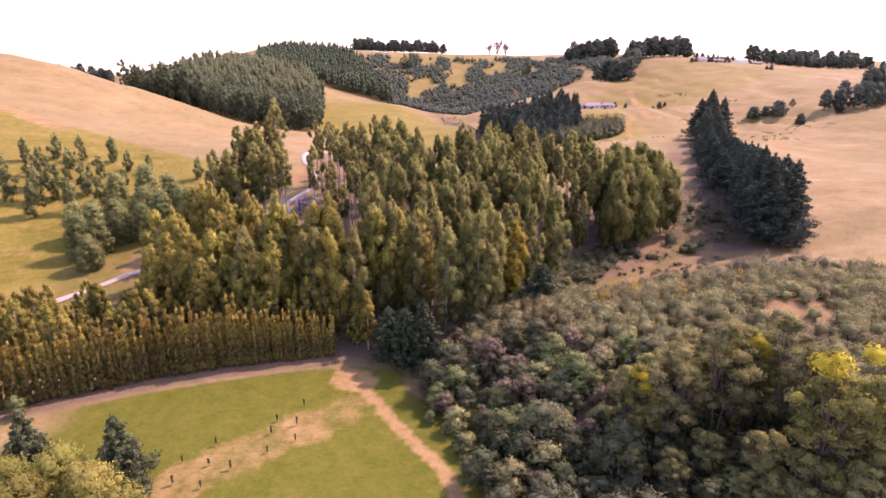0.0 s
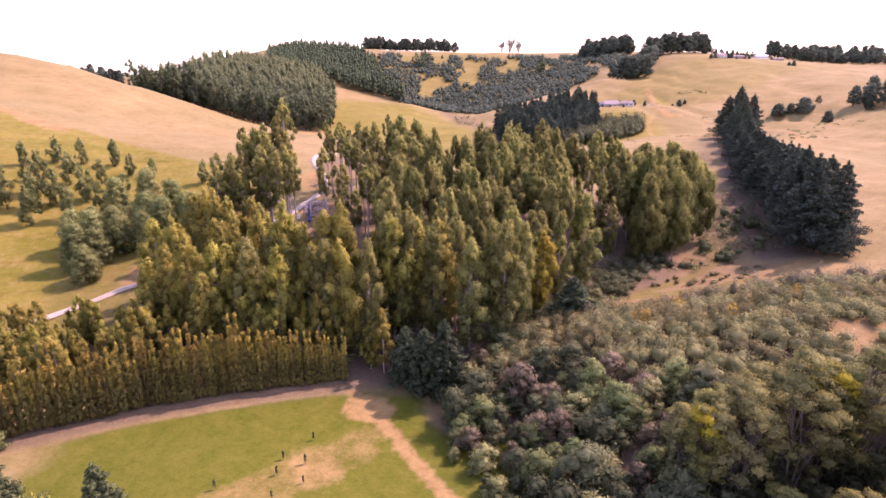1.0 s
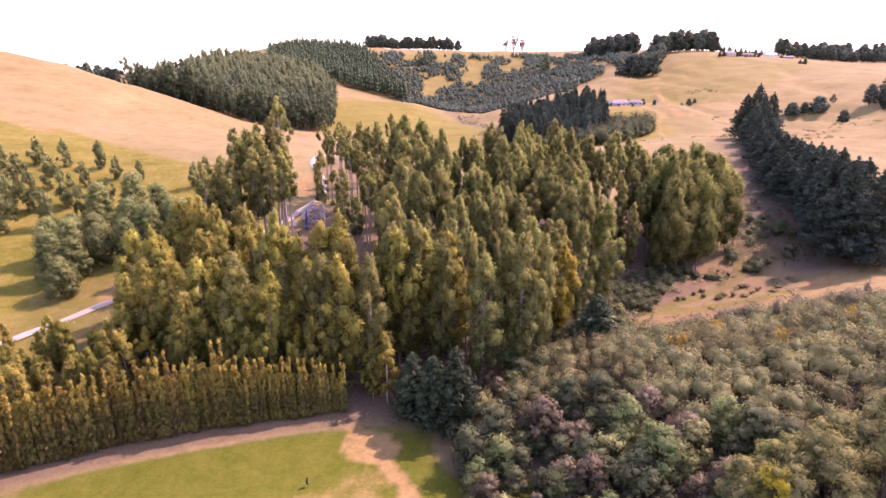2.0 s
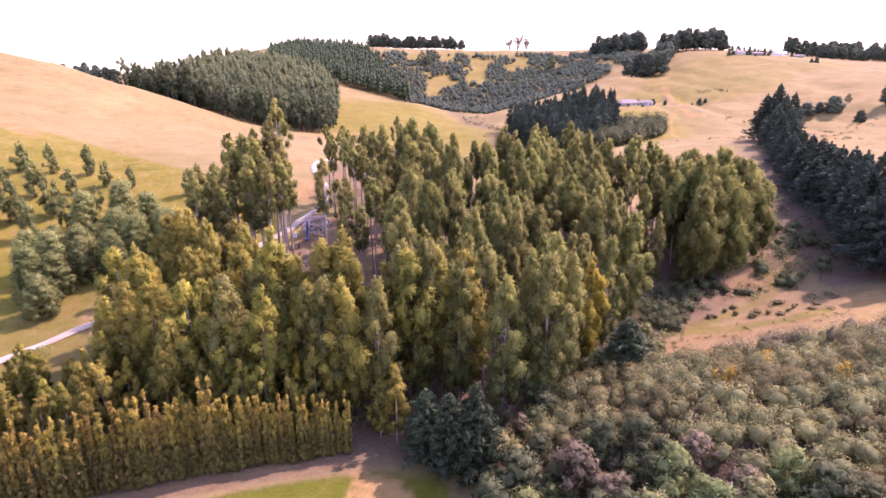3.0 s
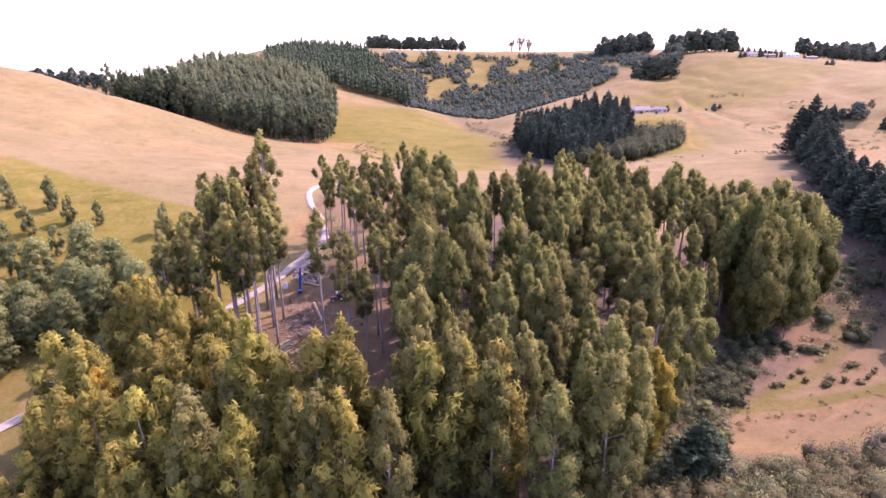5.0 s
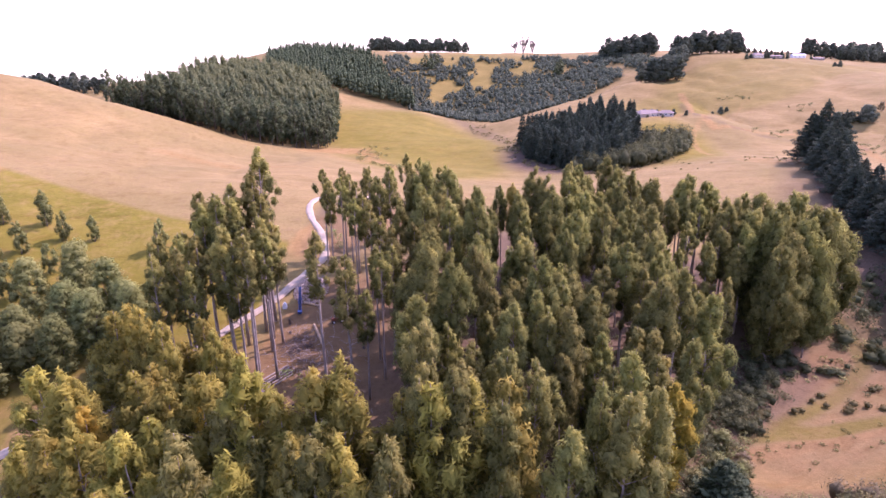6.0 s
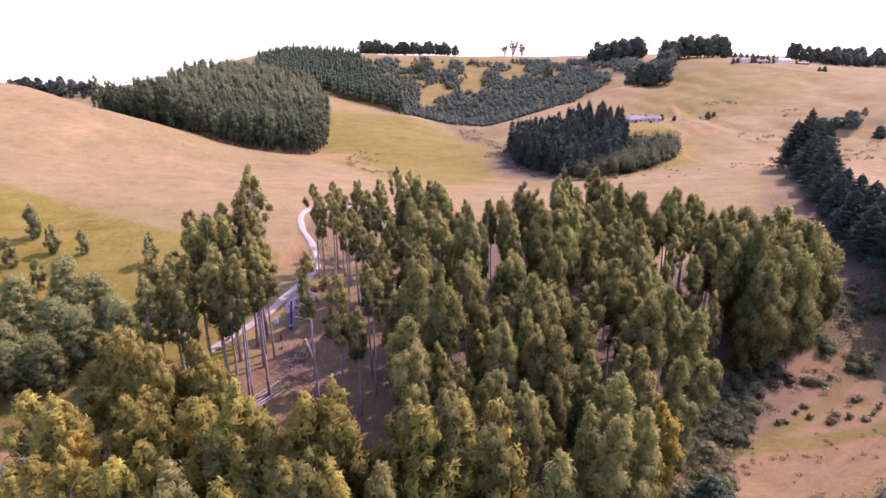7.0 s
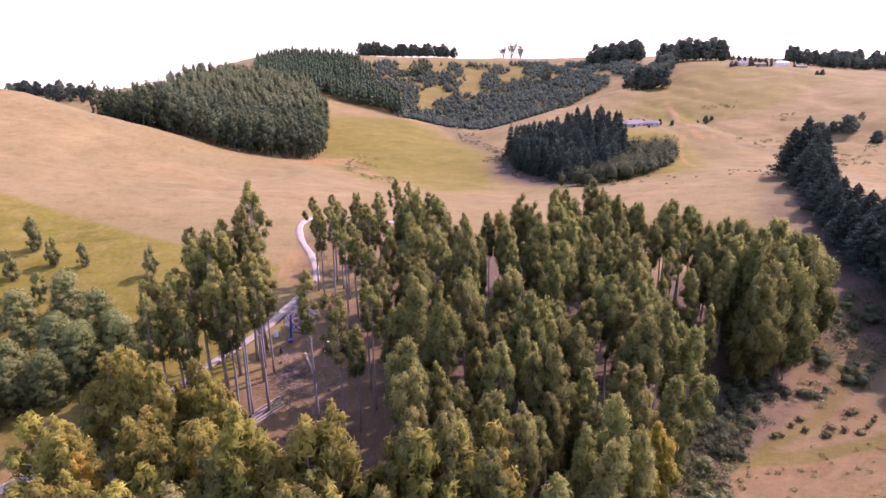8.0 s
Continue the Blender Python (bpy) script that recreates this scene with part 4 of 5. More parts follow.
for x, y, H in ((150, 233, 37), (148, 246, 39), (151, 258, 39), (154, 271, 36), (158, 284, 33), (162, 298, 29), (166, 312, 26), (171, 326, 23), (176, 342, 20), (181, 358, 18), (186, 375, 20), (192, 392, 25), (198, 410, 31), (204, 430, 37), (208, 418, 32), (161, 258, 33), (168, 290, 26), (196, 428, 30), (157, 306, 22), (160, 322, 22), (165, 340, 22), (171, 358, 22), (179, 376, 23), (187, 398, 26)):
    plant("pine_tree", PINES[int(g_place.integers(4))], x, y, "large dark pine in a row down the slope", "tree", "eastern pines", H / 32, wide=1.0 if H > 28 else 1.25)
# dark firs at the edge of the stand and by the lawn
FIRS = [conifer(320 + k, H, 3.4, 22, 34, 0.34, FIR, DARK_BARK, 0.03) for k, H in enumerate((14, 16))]
for x, y, s in ((-8, 148, 1.25), (-3, 146, 1.3), (-13, 151, 1.15)):
    plant("fir_tree", FIRS[int(g_place.integers(2))], x, y, "dark bushy conifer at the edge of the plantation", "tree", "edge conifers", s, wide=1.15)
plant("fir_tree", FIRS[1], 35.5, 175, "dark spreading conifer between the scrub and the plantation", "tree", "edge conifers", 0.85, wide=1.9)
FIR_NEAR = conifer(330, 19, 5.2, 26, 40, 0.34, SPRUCE, DARK_BARK, 0.05, 0.4)
plant("fir_tree", FIR_NEAR, -60, 93, "dark green spruce at the edge of the lawn", "tree", "", 1.0)
plant("fir_tree", FIR_NEAR, -79, 95, "olive-green spruce at the corner of the lawn", "tree", "", 1.0)

def along_line(pts, count, wob, g):
    out = []
    for _ in range(count):
        k = int(g.integers(len(pts) - 1))
        t = g.uniform()
        (ax, ay), (bx, by) = pts[k], pts[k + 1]
        out.append((ax + (bx - ax) * t + g.normal(0, wob), ay + (by - ay) * t + g.normal(0, wob * 2)))
    return out


# broad trees and shrubs of the scrub ---------------------------------------------
YELLOWS = [branching(340 + k, H, R, 60, 150, 0.26, WATTLE, DARK_BARK, 0.42, 0.2, 0.9) for k, (H, R) in enumerate(((27, 5.5), (30, 6.0)))]
OLIVES = [branching(344 + k, H, R, 60, 150, 0.27, OLIVE, DARK_BARK, 0.38, 0.85) for k, (H, R) in enumerate(((26, 6.5), (22, 6.0), (30, 6.5)))]
for x, y, s, k in ((42, 99, 0.9, 0), (66, 79, 1.28, 1), (63, 101, 1.02, 0)):
    plant("wattle_tree", YELLOWS[k], x, y, "tall scrub tree with a bright yellow top over bare stems", "tree", "yellow scrub trees", s)
for x, y, s, k in ((52, 104, 1.0, 0), (57, 99, 1.05, 2), (48, 108, 0.9, 1), (64, 108, 0.95, 0), (42, 106, 0.85, 1), (70, 100, 1.0, 2), (56, 112, 0.8, 1), (74, 88, 1.0, 0), (47, 98, 0.92, 2), (60, 86, 0.75, 1), (72, 78, 1.1, 2), (52, 92, 0.6, 1), (82, 84, 1.0, 0), (38, 92, 0.5, 1), (44, 88, 0.5, 0), (62, 77, 0.9, 1), (70, 72, 0.9, 0), (57, 80, 0.7, 1), (76, 80, 1.0, 2)):
    plant("scrub_tree", OLIVES[k], x, y, "tall grey-olive scrub tree with bare branching stems", "tree", "olive scrub trees", s)
NEAR_BROAD = bushy(350, 13, 6.5, 64, 190, 0.25, GUM_LOW, DARK_BARK, 0.1, 0.7)
for x, y, s in ((-68, 87, 1.2), (-61, 84, 1.15), (-77, 86, 1.1), (-70, 79, 1.2), (-54, 82, 0.9)):
    plant("broadleaf_tree", NEAR_BROAD, x, y, "yellow-green broadleaf tree at the corner of the lawn", "tree", "corner trees", s)
SHRUBS = {
    "brown": [bushy(360 + k, 7.0, 3.2, 18, 90, 0.25, BROWN, DARK_BARK, 0.08) for k in range(2)],
    "green": [bushy(364 + k, 8.0, 3.6, 20, 90, 0.28, BROAD, DARK_BARK, 0.06) for k in range(3)],
    "dark": [bushy(368 + k, 8.5, 3.8, 20, 90, 0.28, NATIVE, DARK_BARK, 0.06) for k in range(3)],
    "grey": [bushy(372 + k, 6.5, 3.4, 18, 90, 0.26, GORSE, DARK_BARK, 0.05) for k in range(3)],
}
kinds = (("grey", "grey-green scrub bush", 0.27), ("dark", "dark green native shrub", 0.37), ("green", "fresh green broadleaf shrub", 0.18), ("brown", "brown dying scrub bush", 0.18))
SCRUB = [(14, 80), (9, 95), (6, 108), (-2, 122), (-4, 136), (4, 146), (22, 148), (44, 132), (70, 122), (100, 110), (100, 70), (60, 60)]
for x, y in scatter(SCRUB, 4.9, g_place, 0.45):
    k = int(g_place.choice(4, p=[c[2] for c in kinds]))
    # Mostly the dark kind here, standing in for the tall trees' shadow.
    if x > 26 and y < 108 and g_place.uniform() < 0.75:
        k = 1
    s = g_place.choice([0.6, 0.85, 1.05, 1.3], p=[0.25, 0.35, 0.27, 0.13]) * g_place.uniform(0.88, 1.12) * (0.8 if x < 14 and y < 130 else 1.0)
    plant("scrub_bush", SHRUBS[kinds[k][0]][int(g_place.integers(len(SHRUBS[kinds[k][0]])))], x, y, kinds[k][1] + " in the dense thicket beside the lawn", "shrub", kinds[k][1] + " thicket", s, wide=g_place.uniform(1.0, 1.4))
for x, y in along_line([(6, 157), (16, 164), (26, 172), (34, 181), (44, 192), (52, 204)], 34, 2.0, np.random.default_rng(36)):
    k = int(g_place.integers(4))
    plant("scrub_bush", SHRUBS[kinds[k][0]][0], x, y, kinds[k][1] + " at the foot of the plantation", "shrub", "plantation foot shrubs", g_place.uniform(0.45, 0.85), wide=1.3)
plant("shrub", SHRUBS["green"][0], -101, 121, "bright green shrub at the foot of the shelter belt", "shrub", "", 0.7)


def thicket(name, label, places, height, size, per, leaf, mat, seed, young_lit=0.5, core=False):
    """Scrub that nobody could count: one mesh of leafy hummocks on the land."""
    g = np.random.default_rng(seed)
    clumps = []
    for x, y in places:
        s = size * g.uniform(0.5, 1.45)
        h = height * g.uniform(0.55, 1.4)
        clumps.append((x, y, level(x, y) + h * 0.45, s, s, h * 0.55, young_lit * g.uniform(0.2, 1.2)))
    v, f, yv = leafy(clumps, per, leaf, g, None, 0.0, core=1 if core else 0, cull=False, up=0.6, fill=0.7)
    return tagged(new(name, mesh_of(name, v, f, mat, yv)), label, "scrub", kind="stuff")


MOUND = [(26, 172), (8, 158), (-2, 150), (24, 146), (46, 130), (74, 120), (102, 108), (150, 96), (190, 120), (190, 170), (140, 180), (104, 176), (80, 176), (58, 178), (44, 180), (36, 178)]
spots_gorse = scatter(MOUND, 2.9, g_place, 0.5, lambda x, y: spot(x, y, 99, 141, 9, 5, 10, 0.9) + 1.1 * noise.noise((x * 0.3, y * 0.3, 1.0)) < 0.62)


def heath_at(x, y):
    return noise.fractal((x * 0.06, y * 0.09, 8.2), 1.0, 2.0, 3) + 0.25 * noise.noise((x * 0.5, y * 0.5, 2.0))


thicket("gorse_scrub", "grey-green gorse scrub covering the mound", [p for p in spots_gorse if heath_at(*p) < 0.12], 3.4, 2.3, 210, 0.27, GORSE, 400, 0.45, True)
thicket("heath_scrub", "olive-brown scrub in drifts over the mound", [p for p in spots_gorse if heath_at(*p) >= 0.12], 3.5, 2.3, 210, 0.27, HEATH, 408, 0.45, True)
thicket("gorse_scrub", "darker scrub mixed through the gorse", [p for p in spots_gorse if g_place.uniform() < 0.13], 4.6, 2.6, 120, 0.32, NATIVE, 401)
thicket("dead_scrub", "pinkish-brown dead bushes among the gorse", [p for p in spots_gorse if g_place.uniform() < 0.05], 4.4, 2.3, 80, 0.34, BROWN, 409)
thicket("gorse_flowers", "orange-yellow flowering gorse bushes", [(48.5, 152.5), (50, 153), (47, 154), (60, 160), (62, 161), (70, 150), (30, 130), (36, 137), (88, 158), (90, 157)], 4.6, 1.3, 60, 0.35, FLOWER, 402)
thicket("gully_scrub", "dark low scrub in the dry gully", scatter([(116, 258), (124, 240), (136, 244), (146, 268), (148, 300), (138, 318), (124, 296)], 6.5, g_place, 0.5, lambda x, y: g_place.uniform() < 0.85), 4.0, 2.9, 80, 0.45, NATIVE, 403)
thicket("bank_bushes", "small dark bushes dotted over the bare bank", along_line([(112, 258), (108, 244), (98, 236), (84, 230), (72, 226)], 8, 4.5, np.random.default_rng(31)) + along_line([(118, 252), (112, 232), (120, 222)], 10, 4.0, np.random.default_rng(32)), 0.9, 1.3, 70, 0.26, NATIVE, 410)
# Dark scrub that also stands for the shade at the trees' foot.
thicket("foot_scrub", "dark scrub in the shade at the foot of the plantation", along_line([(46, 206), (52, 214), (60, 222), (66, 229), (76, 234)], 80, 2.6, np.random.default_rng(33)), 2.6, 1.9, 80, 0.36, NATIVE, 412)
thicket("bank_scrub", "patchy low scrub at the foot of the bank", scatter([(24, 176), (44, 190), (62, 214), (76, 234), (100, 232), (112, 244), (128, 262), (60, 224), (46, 204)], 3.2, g_place, 0.5, lambda x, y: g_place.uniform() < 0.5), 1.6, 1.2, 40, 0.35, GORSE, 404)
thicket("edge_thicket", "dark bramble thicket along the foot of the plantation", scatter([(22, 168), (34, 182), (48, 200), (60, 222), (66, 234), (58, 236), (46, 216), (34, 196), (20, 178)], 3.0, g_place, 0.5), 3.4, 1.8, 50, 0.4, NATIVE, 407)
thicket("undergrowth", "shaded undergrowth among the plantation trunks", scatter([(-80, 176), (-30, 158), (10, 160), (44, 200), (56, 230), (40, 250), (-20, 240), (-26, 205), (-60, 192)], 4.5, g_place, 0.5, lambda x, y: g_place.uniform() < 0.5 and not in_clearing(x, y)), 2.2, 1.6, 30, 0.5, BROAD, 405)
thicket("track_scrub", "low brambles along the farm track", [(-58 + g_place.normal(0, 2), 284 + g_place.normal(0, 3)) for _ in range(4)] + [(-53, 278), (-62, 268), (-56, 214), (-52, 213), (-49, 214), (-95, 196), (-92, 199), (-118, 176), (-114, 180)], 2.4, 1.5, 50, 0.4, BROAD, 406)

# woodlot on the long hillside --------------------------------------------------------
LOT = [gum(420 + k, H, R * 1.35, 0.12, 17, 42, 0.95, HAZY_EUC, DARK_BARK, 0.5, 1, False) for k, (H, R) in enumerate(((33, 3.6), (35, 3.8), (31, 4.0), (36, 3.5)))]
WOODLOT = [(-312, 583), (-250, 583), (-190, 590), (-148, 600), (-128, 608), (-126, 650), (-140, 750), (-175, 860), (-200, 940), (-300, 950), (-330, 850), (-330, 700)]
lot = scatter(WOODLOT, 9.0, g_place, 0.4)
lot.sort(key=lambda p: p[1] - 0.25 * p[0])
for x, y in lot[:290]:
    plant("woodlot_tree", LOT[int(g_place.integers(4))], x, y, "tall eucalypt in the dense woodlot on the hillside", "tree", "woodlot", g_place.uniform(0.84, 1.1) * (0.95 if x < -285 else 1.14 if x < -220 and y < 650 else 1.04), wide=1.1)


def far_wood(name, label, places, H, R, per, leaf, mat, seed, tips=False):
    g = np.random.default_rng(seed)
    clumps = []
    for x, y in places:
        h, z = H * g.uniform(0.8, 1.15), level(x, y)
        for t, r in ((0.35, 1.0), (0.6, 0.85), (0.82, 0.55)) if tips else ((0.35, 0.9), (0.62, 1.0), (0.85, 0.75)):
            clumps.append((x + g.normal(0, 0.4), y + g.normal(0, 0.4), z + h * t, R * r, R * r, h * 0.2, 0.3 + 0.6 * t * g.uniform(0.5, 1.2)))
        if tips:
            clumps.append((x, y, z + h * 0.97, R * 0.2, R * 0.2, h * 0.07, 0.6))
    v, f, yv = leafy(clumps, per, leaf, g, None, 0.0, core=1, cull=False)
    return tagged(new(name, mesh_of(name, v, f, mat, yv)), label, "wood", kind="stuff")


far_wood("woodlot_canopy", "close canopy of the eucalypt woodlot running over the hill", lot[290:], 34, 4.4, 60, 1.2, HAZY_EUC, 430)
far_wood("pine_wood", "dark pine wood behind the green spur", scatter([(-200, 1000), (-150, 995), (-95, 1000), (-70, 985), (-80, 1040), (-120, 1100), (-140, 1180), (-180, 1240), (-300, 1240), (-335, 1150), (-310, 1040), (-260, 1000)], 8.5, g_place, 0.4), 27, 4.8, 46, 1.0, FIR, 431, True)

# pine block in the valley --------------------------------------------------------------
BLOCK = [conifer(440 + k, H, 4.4, 15, 9, 0.95, PINE, DARK_BARK, 0.04) for k, H in enumerate((25, 27, 23))]
for x, y in scatter([(46, 590), (62, 545), (82, 500), (110, 505), (140, 560), (150, 625), (120, 650), (70, 660), (48, 630)], 8.0, g_place, 0.4):
    plant("pine_tree", BLOCK[int(g_place.integers(3))], x, y, "dark young pine in the valley block", "tree", "valley pine block", g_place.uniform(0.8, 1.12))
thicket("valley_scrub", "dark rounded native scrub beside the pine block", scatter([(70, 480), (110, 478), (140, 500), (175, 545), (190, 585), (178, 600), (150, 592), (138, 560), (112, 505)], 6.5, g_place, 0.45), 12.0, 4.8, 130, 0.8, NATIVE, 441, 0.2, True)

# far hillside scrub ------------------------------------------------------------------------
def bushy_face(x, y):
    """Scrub over the far slope but for two grassy openings and the open brow."""
    n1 = noise.fractal((x * 0.02, y * 0.014, 3.1), 1.0, 2.0, 3)
    if inside(x, y, [(-66, 1140), (-14, 1180), (28, 1095), (-28, 1045), (-50, 1070)]):
        return n1 > 0.1
    if inside(x, y, [(36, 1330), (62, 1322), (86, 1215), (40, 1085), (22, 1100), (24, 1180)]):
        return n1 > 0.08
    n2 = noise.fractal((x * 0.05, y * 0.04, 7.7), 1.0, 2.0, 2)
    return n1 + 0.5 * n2 > -0.5 + 0.26 * min(1.0, max(0.0, (y - 1010) / 120)) + 0.7 * max(0.0, (y - 1230) / 130)


far_places = scatter([(-95, 1020), (-60, 940), (0, 890), (60, 865), (110, 885), (160, 935), (220, 990), (290, 1050), (330, 1110), (310, 1220), (190, 1320), (100, 1340), (20, 1350), (-60, 1360), (-150, 1300), (-120, 1130)], 8.2, g_place, 0.5, bushy_face)
# The leaf colour of this scrub already carries the haze.
thicket("hillside_scrub", "dark rounded bushes scattered over the far hillside", far_places, 7.6, 4.2, 60, 1.1, HAZY_BUSH, 450, 0.35, True)
for x, y, s in ((-62, 1240, 1.0), (-44, 1252, 1.05), (-50, 1228, 0.9), (172, 1128, 1.1), (180, 1140, 1.0), (166, 1118, 0.8)):
    plant("tall_tree", LOT[2], x, y, "tall dark tree rising from the far scrub", "tree", "far tall trees", s * 0.95, wide=1.8)

ROUND = bushy(380, 16, 8.0, 40, 60, 0.9, HAZY_BUSH, DARK_BARK, 0.04, 0.3)
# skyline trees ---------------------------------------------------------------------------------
# Skyline trees wear the paler bush colour in place of haze.
SKY = [bushy(460 + k, 21, 6.2, 22, 60, 1.0, HAZY_BUSH, DARK_BARK, 0.14, 0.25, 1.15) for k in range(3)]


def row_of(x0, y0, x1, y1, count, size, label, group, wob=6.0):
    for i in range(count):
        t = (i + g_place.uniform(-0.3, 0.3)) / max(1, count - 1)
        x, y = x0 + (x1 - x0) * t + g_place.normal(0, wob * 0.3), y0 + (y1 - y0) * t + g_place.normal(0, wob)
        plant("ridge_tree", SKY[int(g_place.integers(3))], x, y, label, "tree", group, size * g_place.uniform(0.75, 1.2), wide=1.25)


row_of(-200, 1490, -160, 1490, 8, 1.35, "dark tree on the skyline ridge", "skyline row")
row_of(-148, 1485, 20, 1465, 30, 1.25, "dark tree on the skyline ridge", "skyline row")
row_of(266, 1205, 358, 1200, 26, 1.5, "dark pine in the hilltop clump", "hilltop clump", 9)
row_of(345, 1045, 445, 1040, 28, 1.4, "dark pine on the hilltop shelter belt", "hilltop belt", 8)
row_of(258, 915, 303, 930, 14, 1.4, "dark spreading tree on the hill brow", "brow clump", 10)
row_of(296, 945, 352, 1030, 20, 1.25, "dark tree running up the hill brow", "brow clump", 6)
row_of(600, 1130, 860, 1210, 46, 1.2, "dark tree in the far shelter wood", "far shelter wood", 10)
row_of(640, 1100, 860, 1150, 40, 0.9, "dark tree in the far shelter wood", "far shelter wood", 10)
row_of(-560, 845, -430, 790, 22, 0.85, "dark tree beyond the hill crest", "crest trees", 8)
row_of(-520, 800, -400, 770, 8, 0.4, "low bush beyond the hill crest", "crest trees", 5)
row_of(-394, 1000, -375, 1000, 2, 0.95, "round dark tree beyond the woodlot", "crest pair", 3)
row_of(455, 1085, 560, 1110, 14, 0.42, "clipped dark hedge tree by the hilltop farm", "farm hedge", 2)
for x, y, s in ((400, 632, 0.7), (378, 664, 0.6), (284, 738, 0.42), (292, 742, 0.3), (278, 744, 0.25), (513, 905, 0.45), (508, 908, 0.35)):
    plant("round_bush", ROUND, x, y, "round dark bush in the dry pasture", "shrub", "pasture bushes", s * 1.15, wide=1.0)
for x, y, s in ((440, 655, 1.05), (452, 650, 1.2), (466, 645, 1.25), (480, 645, 1.3), (494, 650, 1.2), (508, 660, 1.2), (460, 660, 1.0), (486, 665, 1.2), (500, 680, 1.4), (515, 690, 1.5), (530, 700, 1.5), (545, 700, 1.5), (475, 680, 1.2), (520, 672, 1.3), (535, 676, 1.4), (550, 690, 1.5), (560, 720, 1.5), (540, 730, 1.4)):
    plant("round_tree", SKY[int(g_place.integers(3))], x, y, "dark spreading tree in the eastern hollow", "tree", "eastern hollow trees", s, wide=1.15)
for x, y, s in ((364, 663, 0.8), (392, 661, 1.0)):
    plant("round_tree", ROUND, x, y, "round dark evergreen in the dry pasture", "tree", "pasture evergreens", s, wide=1.5)
plant("lone_tree", SHRUBS["brown"][0], 423, 688, "small brown tree alone on the dry slope", "tree", "", 1.3)
DEAD = []
g = np.random.default_rng(77)
for k in range(3):
    pcs, twigs = [], []
    for j in range(8):
        w, h, r = j * 2.4 + g.uniform(-0.4, 0.4), g.uniform(9, 17), g.uniform(1.0, 6.5)
        c, s = math.cos(w), math.sin(w)
        pcs.append(tube([(0, 0, -0.5), (c * r * 0.5, s * r * 0.5, h * 0.35), (c * r * 0.85, s * r * 0.85, h * 0.7), (c * r, s * r, h)], [0.5, 0.4, 0.28, 0.12], 4))
        twigs += [(c * r * q, s * r * q, h * z, 1.7, 1.7, 1.6, 0) for q, z in ((0.9, 0.75), (1.05, 0.98))]
    v, f, _ = foliage(twigs, 44, 0.9, 2.4, -1.0, g, 1.0, 0.4)
    DEAD.append((mesh_of("limb_frame", *joined(pcs), BARK), mesh_of("twig_spray", v, f, BARK)))
for x, y, s, k in ((130, 1440, 1.5, 0), (148, 1442, 1.9, 1), (168, 1438, 1.7, 2)):
    t = thing("bare_tree", "leafless pale tree on the skyline", "tree", "bare skyline trees")
    t.location, t.scale = (x, y, level(x, y)), (s, s, s)
    part("limb_frame", DEAD[k][0], t)
    part("twig_spray", DEAD[k][1], t)

# rough growth in the pastures ---------------------------------------------------------------------
g_rough = np.random.default_rng(470)
thicket("crest_scrub", "dark brown-green bushes along the crest of the mound", along_line([(60, 174), (78, 174), (96, 171), (112, 172), (126, 174)], 60, 1.8, np.random.default_rng(35)), 5.2, 2.4, 190, 0.27, BROWN, 413, 0.1, True)
thicket("bracken", "green bracken where the scrub meets the plantation edge", scatter([(34, 186), (42, 186), (54, 198), (60, 210), (52, 208), (42, 198)], 1.8, g_place, 0.5, lambda x, y: g_place.uniform() < 0.75), 1.3, 1.2, 60, 0.28, BROAD, 414, 0.6)

thicket("rough_tussock", "brown rough tussock along the dry gully floor", along_line([(-60, 1030), (-28, 1020), (2, 868), (26, 775), (40, 700), (46, 640), (40, 600), (60, 540), (80, 482), (112, 470)], 150, 7.0, g_rough), 1.7, 2.2, 26, 0.7, HEATH, 471, 0.2)
thicket("rough_tussock", "dark rushes in the wet hollows of the eastern slope", along_line([(300, 786), (316, 780), (336, 778)], 14, 4.0, g_rough) + along_line([(270, 636), (300, 650), (330, 655), (356, 664)], 26, 5.0, g_rough) + along_line([(330, 570), (345, 580), (372, 600), (420, 620)], 34, 6.0, g_rough) + along_line([(350, 727), (375, 722)], 9, 4.0, g_rough), 1.9, 2.0, 30, 0.6, OLIVE, 472, 0.1)
thicket("rough_tussock", "scattered tussocks over the dry hummocks", along_line([(130, 440), (176, 470), (200, 450), (230, 470)], 40, 12.0, g_rough), 0.8, 1.0, 24, 0.45, HEATH, 473, 0.2)
thicket("gully_bushes", "dark green bushes in the shaded gully below the pines", along_line([(138, 286), (137, 268), (126, 276), (119, 246), (108, 256)], 26, 3.0, g_rough), 3.6, 2.6, 110, 0.36, NATIVE, 474, 0.3, True)
thicket("bank_bracken", "green bracken at the far edge of the mound", scatter([(92, 150), (118, 150), (150, 150), (150, 160), (112, 159), (94, 156)], 2.4, g_rough, 0.5), 2.4, 1.9, 90, 0.3, BROAD, 475, 0.4)

thicket("bank_bushes", "dark bushes on the pink bare bank under the eucalypts", [(94.7, 239), (96.5, 238.2), (98, 238), (99.7, 237.5), (103.4, 240.5), (101, 244), (118, 251), (117, 247), (116, 249), (91, 241), (88, 243)], 1.9, 1.5, 120, 0.26, NATIVE, 480, 0.2, True)
thicket("bank_bushes", "olive bushes between the dry field and the bank", [(103, 229), (105, 229.7), (102.5, 221.4), (104, 222.5), (106, 224), (108, 226), (89.8, 219.3), (91, 220), (93.8, 223), (96, 221), (76.8, 220.5), (79, 221), (65.6, 217), (67, 219), (69.5, 220), (86.5, 222.6), (88, 227.5), (84, 225), (99, 219), (110, 221), (114, 225)], 1.3, 1.25, 90, 0.24, HEATH, 481, 0.1, True)
